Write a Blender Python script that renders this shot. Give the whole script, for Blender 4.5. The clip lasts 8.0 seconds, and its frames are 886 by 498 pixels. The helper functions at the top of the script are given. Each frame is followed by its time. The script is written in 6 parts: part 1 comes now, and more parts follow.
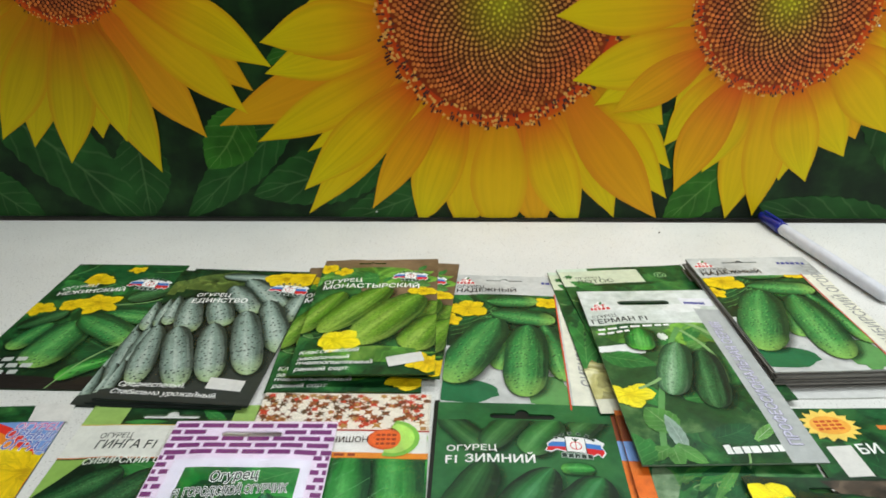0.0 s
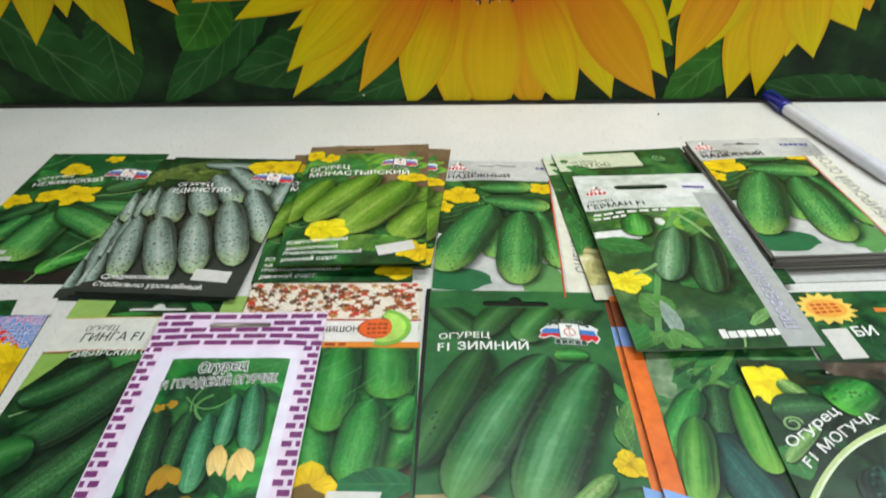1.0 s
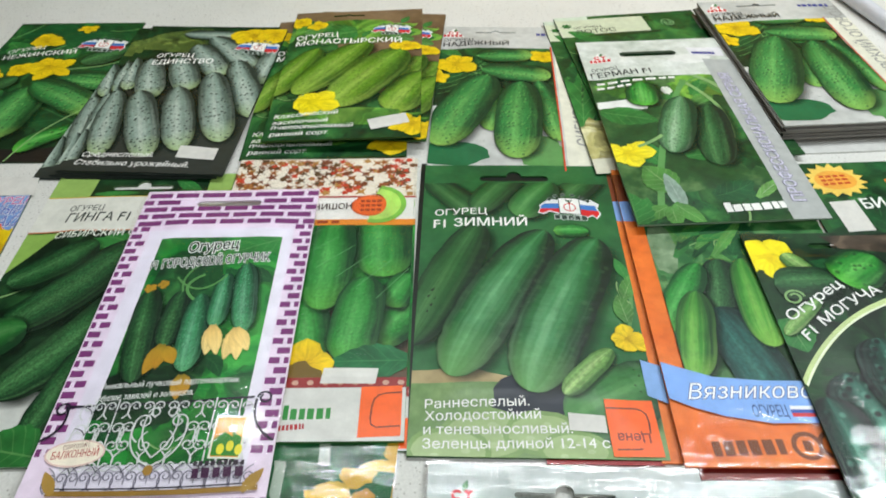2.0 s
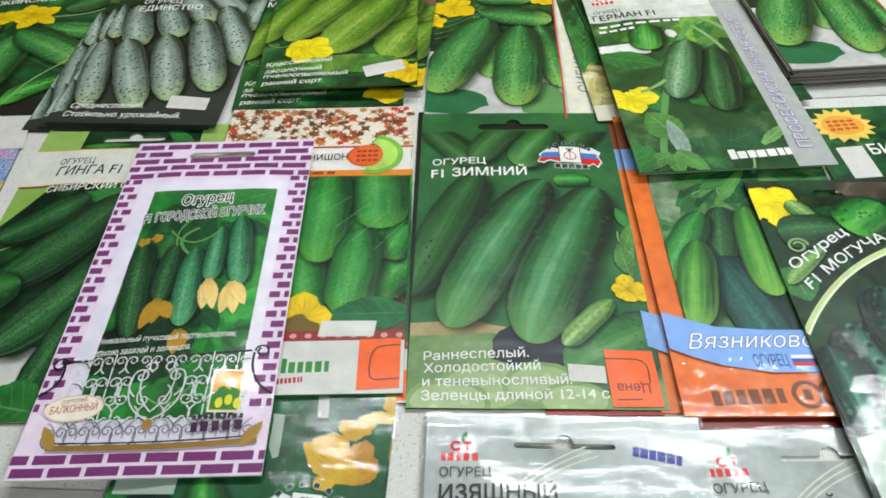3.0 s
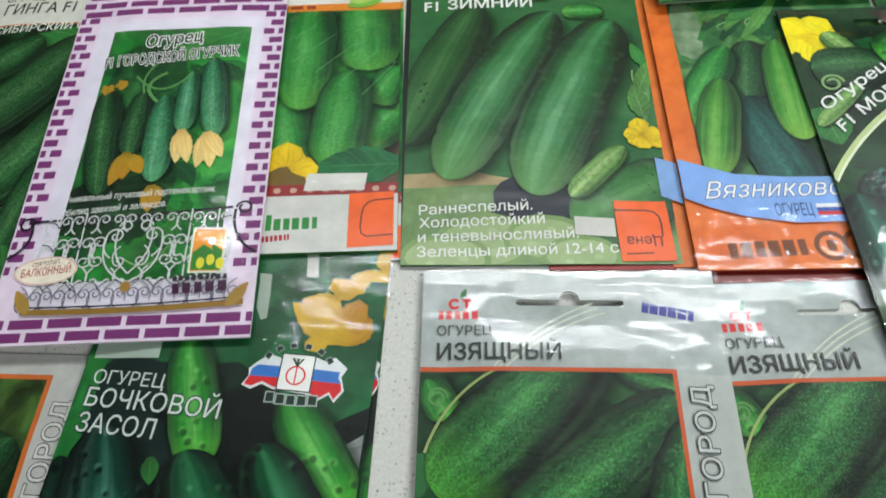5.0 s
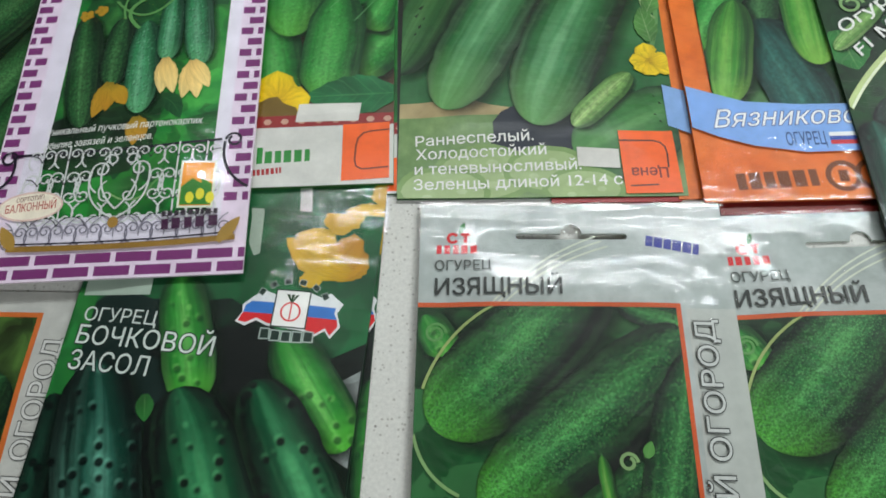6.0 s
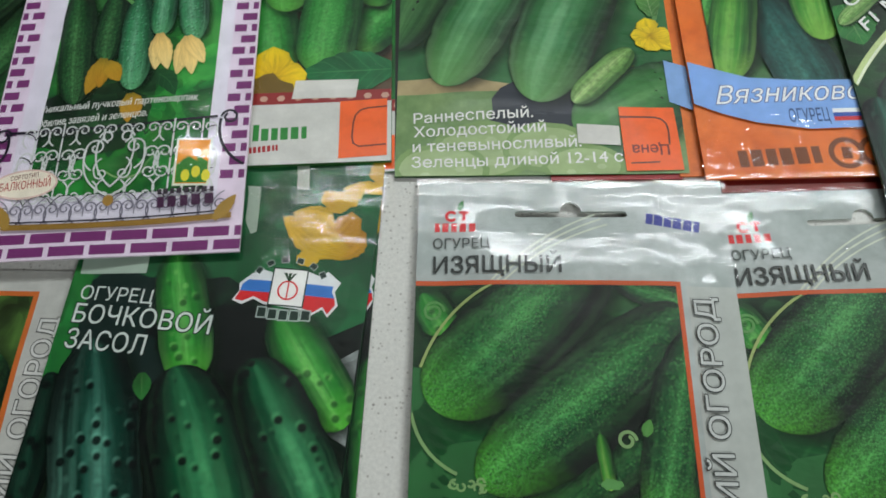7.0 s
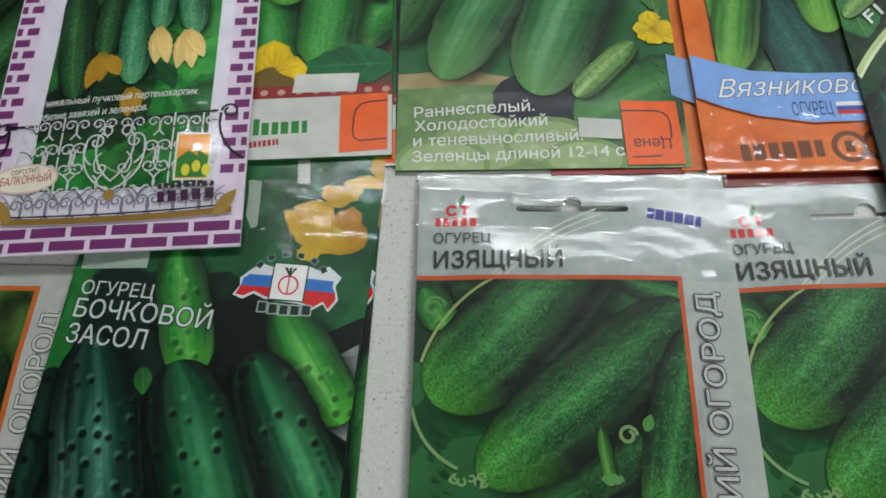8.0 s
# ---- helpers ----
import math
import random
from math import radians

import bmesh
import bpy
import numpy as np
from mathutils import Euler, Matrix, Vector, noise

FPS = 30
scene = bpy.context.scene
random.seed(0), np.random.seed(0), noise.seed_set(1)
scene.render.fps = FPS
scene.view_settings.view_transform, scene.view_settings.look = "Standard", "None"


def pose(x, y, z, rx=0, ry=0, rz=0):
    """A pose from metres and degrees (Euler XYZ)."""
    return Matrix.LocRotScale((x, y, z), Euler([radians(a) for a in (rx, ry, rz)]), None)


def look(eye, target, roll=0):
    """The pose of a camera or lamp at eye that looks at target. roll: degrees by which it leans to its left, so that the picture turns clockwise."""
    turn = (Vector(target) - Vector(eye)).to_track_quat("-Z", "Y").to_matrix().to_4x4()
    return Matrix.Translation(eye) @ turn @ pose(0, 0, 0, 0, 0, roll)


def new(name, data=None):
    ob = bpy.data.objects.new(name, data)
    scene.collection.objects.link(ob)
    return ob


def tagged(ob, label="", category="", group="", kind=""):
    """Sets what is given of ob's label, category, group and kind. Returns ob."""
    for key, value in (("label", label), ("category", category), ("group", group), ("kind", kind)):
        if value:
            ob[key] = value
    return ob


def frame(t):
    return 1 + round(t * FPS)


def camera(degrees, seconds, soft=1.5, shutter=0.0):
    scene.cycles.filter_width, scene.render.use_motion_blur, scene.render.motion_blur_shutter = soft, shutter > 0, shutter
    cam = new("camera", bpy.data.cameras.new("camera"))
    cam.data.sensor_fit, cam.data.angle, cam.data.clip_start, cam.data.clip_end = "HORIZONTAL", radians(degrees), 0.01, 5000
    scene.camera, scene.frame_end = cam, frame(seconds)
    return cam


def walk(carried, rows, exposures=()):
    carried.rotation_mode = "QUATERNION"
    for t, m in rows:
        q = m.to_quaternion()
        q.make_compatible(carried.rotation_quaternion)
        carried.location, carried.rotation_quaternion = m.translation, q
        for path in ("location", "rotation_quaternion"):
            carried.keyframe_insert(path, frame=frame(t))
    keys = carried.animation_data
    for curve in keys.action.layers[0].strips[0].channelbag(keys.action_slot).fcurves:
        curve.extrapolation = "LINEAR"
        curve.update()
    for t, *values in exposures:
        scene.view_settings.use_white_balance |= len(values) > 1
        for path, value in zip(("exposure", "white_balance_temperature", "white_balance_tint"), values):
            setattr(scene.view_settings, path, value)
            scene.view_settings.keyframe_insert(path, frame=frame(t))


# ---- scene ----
cam = camera(64.44, 8.0, soft=1.7, shutter=0.3)
PATH = [
    (0.0, (0.01665, -0.30545, 0.23796), (-0.06822, 1.49826, -0.62193), -0.024),
    (0.5, (0.01649, -0.29957, 0.23400), (-0.05277, 1.47115, -0.69322), -0.054),
    (1.0, (0.01727, -0.29250, 0.22924), (-0.04201, 1.35400, -0.90456), -0.389),
    (1.5, (0.01784, -0.28694, 0.22425), (-0.03597, 1.24392, -1.06166), -0.776),
    (2.0, (0.01812, -0.28367, 0.22097), (-0.03265, 1.14176, -1.18101), -0.959),
    (2.2, (0.01863, -0.28200, 0.22152), (-0.03404, 1.10370, -1.21968), -1.134),
    (3.3, (0.01915, -0.27970, 0.21605), (-0.03264, 1.03846, -1.28720), -1.683),
    (3.5, (0.01915, -0.27909, 0.21529), (-0.03147, 1.03356, -1.29281), -1.560),
    (4.0, (0.01909, -0.27633, 0.21272), (-0.02979, 0.98269, -1.34049), -1.741),
    (4.5, (0.01946, -0.27094, 0.20550), (-0.03020, 0.85078, -1.44958), -2.435),
    (5.0, (0.01993, -0.26820, 0.20029), (-0.03470, 0.71445, -1.54080), -3.195),
    (5.2, (0.01967, -0.26819, 0.19868), (-0.03228, 0.67107, -1.56628), -3.259),
    (6.5, (0.02121, -0.26587, 0.19177), (-0.04050, 0.53120, -1.64150), -4.675),
    (7.0, (0.02130, -0.26665, 0.19145), (-0.03984, 0.51251, -1.64952), -4.719),
    (7.5, (0.02172, -0.26629, 0.19048), (-0.04590, 0.49924, -1.65597), -5.283),
    (8.0, (0.02187, -0.26609, 0.19116), (-0.04730, 0.49498, -1.65707), -5.398),
]
EXPOSURES = [(0.0, 0.02), (2.0, 0.02), (3.5, -0.02), (5.0, -0.16), (6.5, -0.34), (8.0, -0.58)]
walk(cam, [(t, look(eye, target, roll)) for t, eye, target, roll in PATH], EXPOSURES)

# ---- light ----
world = bpy.data.worlds.new("room_air")
world.use_nodes = True
world.node_tree.nodes["Background"].inputs[0].default_value = (0.9, 0.95, 1.0, 1)
world.node_tree.nodes["Background"].inputs[1].default_value = 0.05
scene.world = world
WALL_Y, WALL_TURN = 0.2575, 2.17


def on_wall(s, out, z):
    """A place s metres along the back wall, out metres in front of it."""
    a = radians(WALL_TURN)
    return Vector((s * math.cos(a) + out * math.sin(a), WALL_Y + s * math.sin(a) - out * math.cos(a), z))


def area_lamp(name, eye, target, wide, high, watts, colour):
    data = bpy.data.lights.new(name, "AREA")
    data.shape, data.size, data.size_y, data.energy, data.color = "RECTANGLE", wide, high, watts, colour
    ob = new(name, data)
    ob.matrix_world = look(eye, target)
    return ob


area_lamp("tube_lamp", on_wall(0.24, 0.07, 0.705), (0.20, -0.12, 0.0), 1.25, 0.042, 7.1, (0.93, 0.99, 1.0))
# added fill light, high behind and to the right; no such lamp is known
area_lamp("room_fill", (1.1, -1.5, 1.68), (0.7, -1.2, 0.0), 0.9, 0.6, 30.0, (0.93, 0.99, 1.0))


# ---- materials ----
def lin(r, g, b):
    return tuple(((c / 255 + 0.055) / 1.055) ** 2.4 if c > 10 else c / 255 / 12.92 for c in (r, g, b)) + (1.0,)


class Nodes:
    """A short way to write a node material."""

    def __init__(s, name):
        s.mat = bpy.data.materials.new(name)
        s.mat.use_nodes = True
        s.tree = s.mat.node_tree
        s.bsdf = s.tree.nodes["Principled BSDF"]

    def put(s, socket, value):
        if isinstance(value, bpy.types.NodeSocket):
            s.tree.links.new(value, socket)
        else:
            socket.default_value = value

    def node(s, kind, out=0, props=(), **sockets):
        n = s.tree.nodes.new(kind)
        for k, v in props:
            if k == "operation":
                n.operation = v
            elif k == "feature":
                n.feature = v
            elif k == "wave_type":
                n.wave_type = v
        for k, v in sockets.items():
            s.put(n.inputs[int(k[1:])] if k[0] == "i" and k[1:].isdigit() else n.inputs[k], v)
        return n.outputs[out]

    def math(s, op, a, b=0.0, c=0.0):
        return s.node("ShaderNodeMath", 0, (("operation", op),), i0=a, i1=b, i2=c)

    def coord(s, sx=1.0, sy=1.0, sz=1.0, turn=0.0):
        tc = s.tree.nodes.new("ShaderNodeTexCoord").outputs["Object"]
        m = s.tree.nodes.new("ShaderNodeMapping")
        s.put(m.inputs["Vector"], tc)
        m.inputs["Scale"].default_value = (sx, sy, sz)
        m.inputs["Rotation"].default_value = (0, 0, turn)
        return m.outputs[0]

    def uv(s):
        sep = s.tree.nodes.new("ShaderNodeSeparateXYZ")
        s.put(sep.inputs[0], s.tree.nodes.new("ShaderNodeTexCoord").outputs["UV"])
        return sep.outputs[0], sep.outputs[1]

    def noise(s, vec, scale, detail=3.0, rough=0.55):
        return s.node("ShaderNodeTexNoise", 0, Vector=vec, Scale=scale, Detail=detail, Roughness=rough)

    def cells(s, vec, scale, feature="F1", out=0):
        return s.node("ShaderNodeTexVoronoi", out, (("feature", feature),), Vector=vec, Scale=scale)

    def ramp(s, fac, *stops):
        n = s.tree.nodes.new("ShaderNodeValToRGB")
        e = n.color_ramp.elements
        e[0].position, e[0].color = stops[0]
        e[1].position, e[1].color = stops[-1]
        for p, c in stops[1:-1]:
            e.new(p).color = c
        s.put(n.inputs[0], fac)
        return n.outputs[0]

    def mix(s, fac, a, b, blend="MIX"):
        n = s.tree.nodes.new("ShaderNodeMix")
        n.data_type, n.blend_type = "RGBA", blend
        s.put(n.inputs[0], fac)
        s.put(n.inputs[6], a)
        s.put(n.inputs[7], b)
        return n.outputs[2]

    def done(s, colour, rough=0.4, bump=None, strength=0.3, distance=0.0003, coat=0.0, metal=0.0, spec=0.5):
        s.put(s.bsdf.inputs["Base Color"], colour)
        s.put(s.bsdf.inputs["Roughness"], rough)
        s.bsdf.inputs["Metallic"].default_value = metal
        s.bsdf.inputs["Specular IOR Level"].default_value = spec
        s.bsdf.inputs["Coat Weight"].default_value = coat
        s.bsdf.inputs["Coat Roughness"].default_value = 0.12
        if bump is not None:
            b = s.tree.nodes.new("ShaderNodeBump")
            b.inputs["Strength"].default_value, b.inputs["Distance"].default_value = strength, distance
            s.put(b.inputs["Height"], bump)
            s.put(s.bsdf.inputs["Normal"], b.outputs[0])
        return s.mat


def grey(v):
    return (v, v, v, 1.0)


def printed(n, colour):
    """The common finish of printed, laminated paper: faint mottling, soft creases, a thin gloss."""
    v = n.coord()
    mottle = n.ramp(n.noise(v, 160.0, 4.0, 0.65), (0.25, grey(0.86)), (0.75, grey(1.1)))
    creases = n.noise(n.coord(30.0, 75.0, 1.0, 0.2), 1.0, 4.0, 0.6)
    return n.done(n.mix(1.0, colour, mottle, "MULTIPLY"), n.ramp(n.noise(v, 55.0), (0.3, grey(0.36)), (0.7, grey(0.52))), creases, 0.35, 0.0012, 0.04, spec=0.32)


INKS = {}


def ink(r, g, b):
    """Plain printing ink of one colour."""
    if (r, g, b) not in INKS:
        n = Nodes("ink")
        INKS[r, g, b] = printed(n, lin(r, g, b))
    return INKS[r, g, b]


def cucumber_print(mid, light, dark, wart, size=2.2, amount=0.5, tip=None, streak=0.5, grain=0.8, rough=0.0, lit=-0.2, glint=0.0, ridge=0.8):
    """A printed cucumber: dark flanks, a lit ridge, pale streaks to the blossom end, warts and speckle."""
    n = Nodes("cucumber_print")
    x, y = n.uv()
    v = n.coord()
    rnd = n.node("ShaderNodeNewGeometry", 8)
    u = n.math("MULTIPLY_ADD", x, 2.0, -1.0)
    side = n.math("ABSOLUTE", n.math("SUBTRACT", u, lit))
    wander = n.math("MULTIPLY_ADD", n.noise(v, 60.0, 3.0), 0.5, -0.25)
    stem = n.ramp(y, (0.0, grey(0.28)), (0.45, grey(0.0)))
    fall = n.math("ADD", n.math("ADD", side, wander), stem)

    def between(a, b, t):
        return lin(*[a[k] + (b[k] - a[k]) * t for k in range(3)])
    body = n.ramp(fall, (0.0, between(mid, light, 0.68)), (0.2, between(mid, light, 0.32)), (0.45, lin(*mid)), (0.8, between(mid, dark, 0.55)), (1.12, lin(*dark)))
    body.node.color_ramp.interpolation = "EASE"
    comb = n.tree.nodes.new("ShaderNodeCombineXYZ")
    n.put(comb.inputs[0], n.math("MULTIPLY", x, 8.0))
    n.put(comb.inputs[1], n.math("MULTIPLY", y, 0.8))
    n.put(comb.inputs[2], n.math("MULTIPLY", rnd, 31.0))
    lines = n.ramp(n.noise(comb.outputs[0], 1.0, 2.0), (0.46, grey(0.0)), (0.68, grey(streak)))
    body = n.mix(n.math("MULTIPLY", lines, n.ramp(y, (0.15, grey(0.25)), (0.85, grey(1.0)))), body, lin(*light))
    ridges = n.ramp(n.noise(comb.outputs[0], 1.7, 1.0), (0.35, grey(0.72)), (0.6, grey(1.05)))
    body = n.mix(ridge, body, n.mix(1.0, body, ridges, "MULTIPLY"))
    if tip:
        body = n.mix(n.ramp(n.math("ADD", y, n.math("MULTIPLY", wander, 0.3)), (0.72, grey(0.0)), (1.0, grey(0.7))), body, lin(*tip))
    fine = n.ramp(n.noise(v, 620.0, 4.0, 0.75), (0.3, grey(0.5)), (0.7, grey(1.4)))
    body = n.mix(grain, body, n.mix(1.0, body, fine, "MULTIPLY"))
    if rough:
        pits = n.ramp(n.noise(v, 1500.0, 2.0, 0.6), (0.36, grey(0.3)), (0.5, grey(0.85)), (0.62, grey(1.5)))
        body = n.mix(rough, body, n.mix(1.0, body, pits, "MULTIPLY"))
        flecks = n.math("MULTIPLY", n.ramp(n.noise(v, 1900.0, 1.0), (0.58, grey(0.0)), (0.68, grey(0.75 * rough))), n.ramp(n.math("ADD", fall, n.math("MULTIPLY", y, -0.25)), (0.15, grey(1.0)), (0.75, grey(0.1))))
        body = n.mix(flecks, body, lin(*light))
    if amount:
        near = n.cells(v, 1000.0 / size)
        pick = n.node("ShaderNodeRGBToBW", 0, i0=n.cells(v, 1000.0 / size, "F1", 1))
        keep = n.ramp(pick, (0.22, grey(0.0)), (0.3, grey(1.0)))
        if glint:
            shift = n.tree.nodes.new("ShaderNodeMapping")
            n.put(shift.inputs["Vector"], v)
            shift.inputs["Location"].default_value = (0.00016 * size, -0.00018 * size, 0)
            shine = n.ramp(n.cells(shift.outputs[0], 1000.0 / size), (0.16, grey(glint)), (0.34, grey(0.0)))
            body = n.mix(n.math("MULTIPLY", shine, n.ramp(fall, (0.3, grey(1.0)), (0.9, grey(0.1)))), body, lin(*light))
        spots = n.ramp(near, (0.2, grey(amount)), (0.36, grey(0.0)))
        body = n.mix(n.math("MULTIPLY", spots, keep), body, lin(*wart))
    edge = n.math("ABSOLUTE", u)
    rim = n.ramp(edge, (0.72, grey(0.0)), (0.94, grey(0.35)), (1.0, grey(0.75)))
    return printed(n, n.mix(rim, body, lin(*dark)))


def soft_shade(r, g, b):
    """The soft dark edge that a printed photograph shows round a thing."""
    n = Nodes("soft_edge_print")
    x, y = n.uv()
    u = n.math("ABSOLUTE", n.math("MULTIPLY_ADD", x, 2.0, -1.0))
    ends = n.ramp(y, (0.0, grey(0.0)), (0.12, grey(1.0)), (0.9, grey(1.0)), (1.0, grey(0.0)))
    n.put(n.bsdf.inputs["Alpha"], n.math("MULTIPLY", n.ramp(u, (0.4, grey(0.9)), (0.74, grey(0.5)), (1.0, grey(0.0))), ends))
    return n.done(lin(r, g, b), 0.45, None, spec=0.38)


def foliage_print(a, b, c, scale=55.0):
    """A printed mass of leaves, out of focus."""
    n = Nodes("foliage_print")
    v = n.coord()
    warp = n.mix(0.06, v, n.node("ShaderNodeTexNoise", 1, Vector=v, Scale=30.0))
    base = n.ramp(n.noise(warp, scale, 3.0), (0.32, lin(*a)), (0.5, lin(*b)), (0.68, lin(*c)))
    leaf = n.cells(warp, scale * 0.9, "F1", 1)
    tone = n.ramp(n.node("ShaderNodeRGBToBW", 0, i0=leaf), (0.2, grey(0.55)), (0.75, grey(1.25)))
    small = n.node("ShaderNodeRGBToBW", 0, i0=n.cells(warp, scale * 2.7, "F1", 1))
    body = n.mix(0.75, base, n.mix(1.0, base, tone, "MULTIPLY"))
    return printed(n, n.mix(0.7, body, n.mix(1.0, body, n.ramp(small, (0.2, grey(0.62)), (0.8, grey(1.4))), "MULTIPLY")))


def tone_print(a, b, c, scale=30.0):
    """A printed, softly clouded ground."""
    n = Nodes("tone_print")
    v = n.coord()
    cloud = n.ramp(n.noise(v, scale, 5.0, 0.6), (0.3, lin(*a)), (0.5, lin(*b)), (0.7, lin(*c)))
    return printed(n, cloud)


def petal_print(base, mid, tip, hem, streak=0.66, rim=0.55, glow=0.0):
    n = Nodes("petal_print")
    x, y = n.uv()
    body = n.ramp(y, (glow, lin(*base)), (0.28 + 1.4 * glow, lin(*mid)), (0.85, lin(*tip)))
    comb = n.tree.nodes.new("ShaderNodeCombineXYZ")
    n.put(comb.inputs[0], n.math("MULTIPLY", x, 11.0))
    n.put(comb.inputs[1], n.math("MULTIPLY", y, 1.2))
    rnd = n.node("ShaderNodeNewGeometry", 8)
    n.put(comb.inputs[2], n.math("MULTIPLY", rnd, 40.0))
    lines = n.ramp(n.noise(comb.outputs[0], 1.0, 2.0), (0.3, grey(streak)), (0.55, grey(1.0)), (0.8, grey(1.08)))
    body = n.mix(1.0, body, lines, "MULTIPLY")
    body = n.mix(n.ramp(rnd, (0.0, grey(0.0)), (1.0, grey(0.55))), body, lin(*mid))
    u = n.math("ABSOLUTE", n.math("MULTIPLY_ADD", x, 2.0, -1.0))
    body = n.mix(n.ramp(u, (0.72, grey(0.0)), (1.0, grey(rim))), body, lin(*hem))
    return n, body


def matte_petal(base, mid, tip):
    n, body = petal_print(base, mid, tip, (200, 118, 6), 0.86, 0.42, 0.15)
    return n.done(body, 0.42, None, coat=0.0, spec=0.2)


def paper_petal(base, mid, tip):
    n, body = petal_print(base, mid, tip, [0.82 * c for c in mid])
    return printed(n, body)


def leaf_print(base, vein, panel=False):
    """A printed leaf with a pale midrib and side veins."""
    n = Nodes("leaf_print")
    x, y = n.uv()
    u = n.math("ABSOLUTE", n.math("MULTIPLY_ADD", x, 2.0, -1.0))
    rib = n.ramp(u, (0.0, grey(0.5)), (0.06, grey(0.0)))
    saw = n.math("FRACT", n.math("MULTIPLY_ADD", y, 6.0, n.math("MULTIPLY", u, -1.4)))
    side = n.ramp(n.math("ABSOLUTE", n.math("SUBTRACT", saw, 0.5)), (0.0, grey(0.26)), (0.09, grey(0.0)))
    v = n.coord()
    tone = n.ramp(n.noise(v, 60.0 if not panel else 22.0, 4.0), (0.26, grey(0.4)), (0.74, grey(1.55)))
    body = n.mix(1.0, lin(*base), tone, "MULTIPLY")
    body = n.mix(side, body, lin(*vein))
    body = n.mix(rib, body, lin(*vein))
    if panel:
        return n.done(body, 0.42, None, coat=0.0, spec=0.2)
    return printed(n, body)


def clear_film():
    """Clear wrapping film: see-through, with gloss alone."""
    n = Nodes("clear_film")
    n.tree.nodes.remove(n.bsdf)
    out = n.tree.nodes["Material Output"]
    creases = n.noise(n.coord(45.0, 150.0, 1.0, 0.12), 1.0, 3.0, 0.5)
    patches = n.noise(n.coord(), 140.0, 2.0, 0.5)
    crinkle = n.math("MULTIPLY", n.cells(n.coord(420.0, 760.0, 1.0, 0.4), 1.0), n.ramp(n.noise(n.coord(), 70.0, 2.0), (0.42, grey(0.0)), (0.6, grey(0.45))))
    b = n.tree.nodes.new("ShaderNodeBump")
    b.inputs["Strength"].default_value, b.inputs["Distance"].default_value = 1.0, 0.00013
    n.put(b.inputs["Height"], n.math("ADD", n.math("MULTIPLY_ADD", patches, 0.6, creases), crinkle))
    gloss = n.tree.nodes.new("ShaderNodeBsdfGlossy")
    gloss.inputs["Roughness"].default_value = 0.03
    n.put(gloss.inputs["Normal"], b.outputs[0])
    fres = n.tree.nodes.new("ShaderNodeFresnel")
    fres.inputs["IOR"].default_value = 1.41
    n.put(fres.inputs["Normal"], b.outputs[0])
    clear = n.tree.nodes.new("ShaderNodeBsdfTransparent")
    mixer = n.tree.nodes.new("ShaderNodeMixShader")
    n.put(mixer.inputs[0], fres.outputs[0])
    n.put(mixer.inputs[1], clear.outputs[0])
    n.put(mixer.inputs[2], gloss.outputs[0])
    n.put(out.inputs["Surface"], mixer.outputs[0])
    return n.mat


def table_laminate():
    n = Nodes("speckled_laminate")
    v = n.coord()
    cloud = n.ramp(n.noise(v, 9.0, 4.0), (0.3, lin(214, 213, 207)), (0.7, lin(228, 227, 222)))
    grain = n.ramp(n.noise(v, 900.0, 2.0), (0.3, grey(0.9)), (0.7, grey(1.05)))
    body = n.mix(1.0, cloud, grain, "MULTIPLY")
    pick = n.node("ShaderNodeRGBToBW", 0, i0=n.cells(v, 640.0, "F1", 1))
    dot = n.math("MULTIPLY", n.ramp(n.cells(v, 640.0), (0.14, grey(1.0)), (0.3, grey(0.0))), n.math("GREATER_THAN", pick, 0.5))
    body = n.mix(n.math("MULTIPLY", dot, 0.5), body, lin(120, 112, 102))
    pick2 = n.node("ShaderNodeRGBToBW", 0, i0=n.cells(v, 150.0, "F1", 1))
    dot2 = n.math("MULTIPLY", n.ramp(n.cells(v, 150.0), (0.05, grey(1.0)), (0.09, grey(0.0))), n.math("GREATER_THAN", pick2, 0.6))
    body = n.mix(n.math("MULTIPLY", dot2, 0.7), body, lin(80, 72, 62))
    return n.done(body, 0.5, n.noise(v, 700.0), 0.15, 0.0002, spec=0.35)


def plaster(r, g, b):
    n = Nodes("painted_plaster")
    v = n.coord()
    tone = n.ramp(n.noise(v, 2.5, 5.0), (0.3, grey(0.92)), (0.7, grey(1.04)))
    return n.done(n.mix(1.0, lin(r, g, b), tone, "MULTIPLY"), 0.8, n.noise(v, 180.0, 3.0), 0.2, 0.001)


def plain(name, r, g, b, rough=0.4, coat=0.0):
    n = Nodes(name)
    tone = n.ramp(n.noise(n.coord(), 120.0, 3.0), (0.3, grey(0.92)), (0.7, grey(1.05)))
    return n.done(n.mix(1.0, lin(r, g, b), tone, "MULTIPLY"), rough, coat=coat)


WHITE, BLACK, SILVER = ink(238, 238, 234), ink(22, 26, 24), ink(196, 200, 194)
CREAM, STICKER = ink(226, 224, 206), ink(218, 216, 210)
ORANGE_TAG = ink(255, 102, 22)
RED, BLUE, BLUE_D = ink(214, 40, 44), ink(58, 122, 196), ink(44, 52, 140)
GREEN_D, GREEN_M = ink(24, 62, 30), ink(38, 104, 44)
PETAL = paper_petal((186, 146, 12), (232, 194, 18), (244, 214, 26))
LEAF = leaf_print((44, 118, 52), (124, 176, 104))
LEAF_PALE = leaf_print((78, 138, 62), (170, 200, 140))
LEAF_DARK = leaf_print((22, 80, 40), (64, 128, 72))
FILM = clear_film()
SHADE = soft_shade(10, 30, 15)


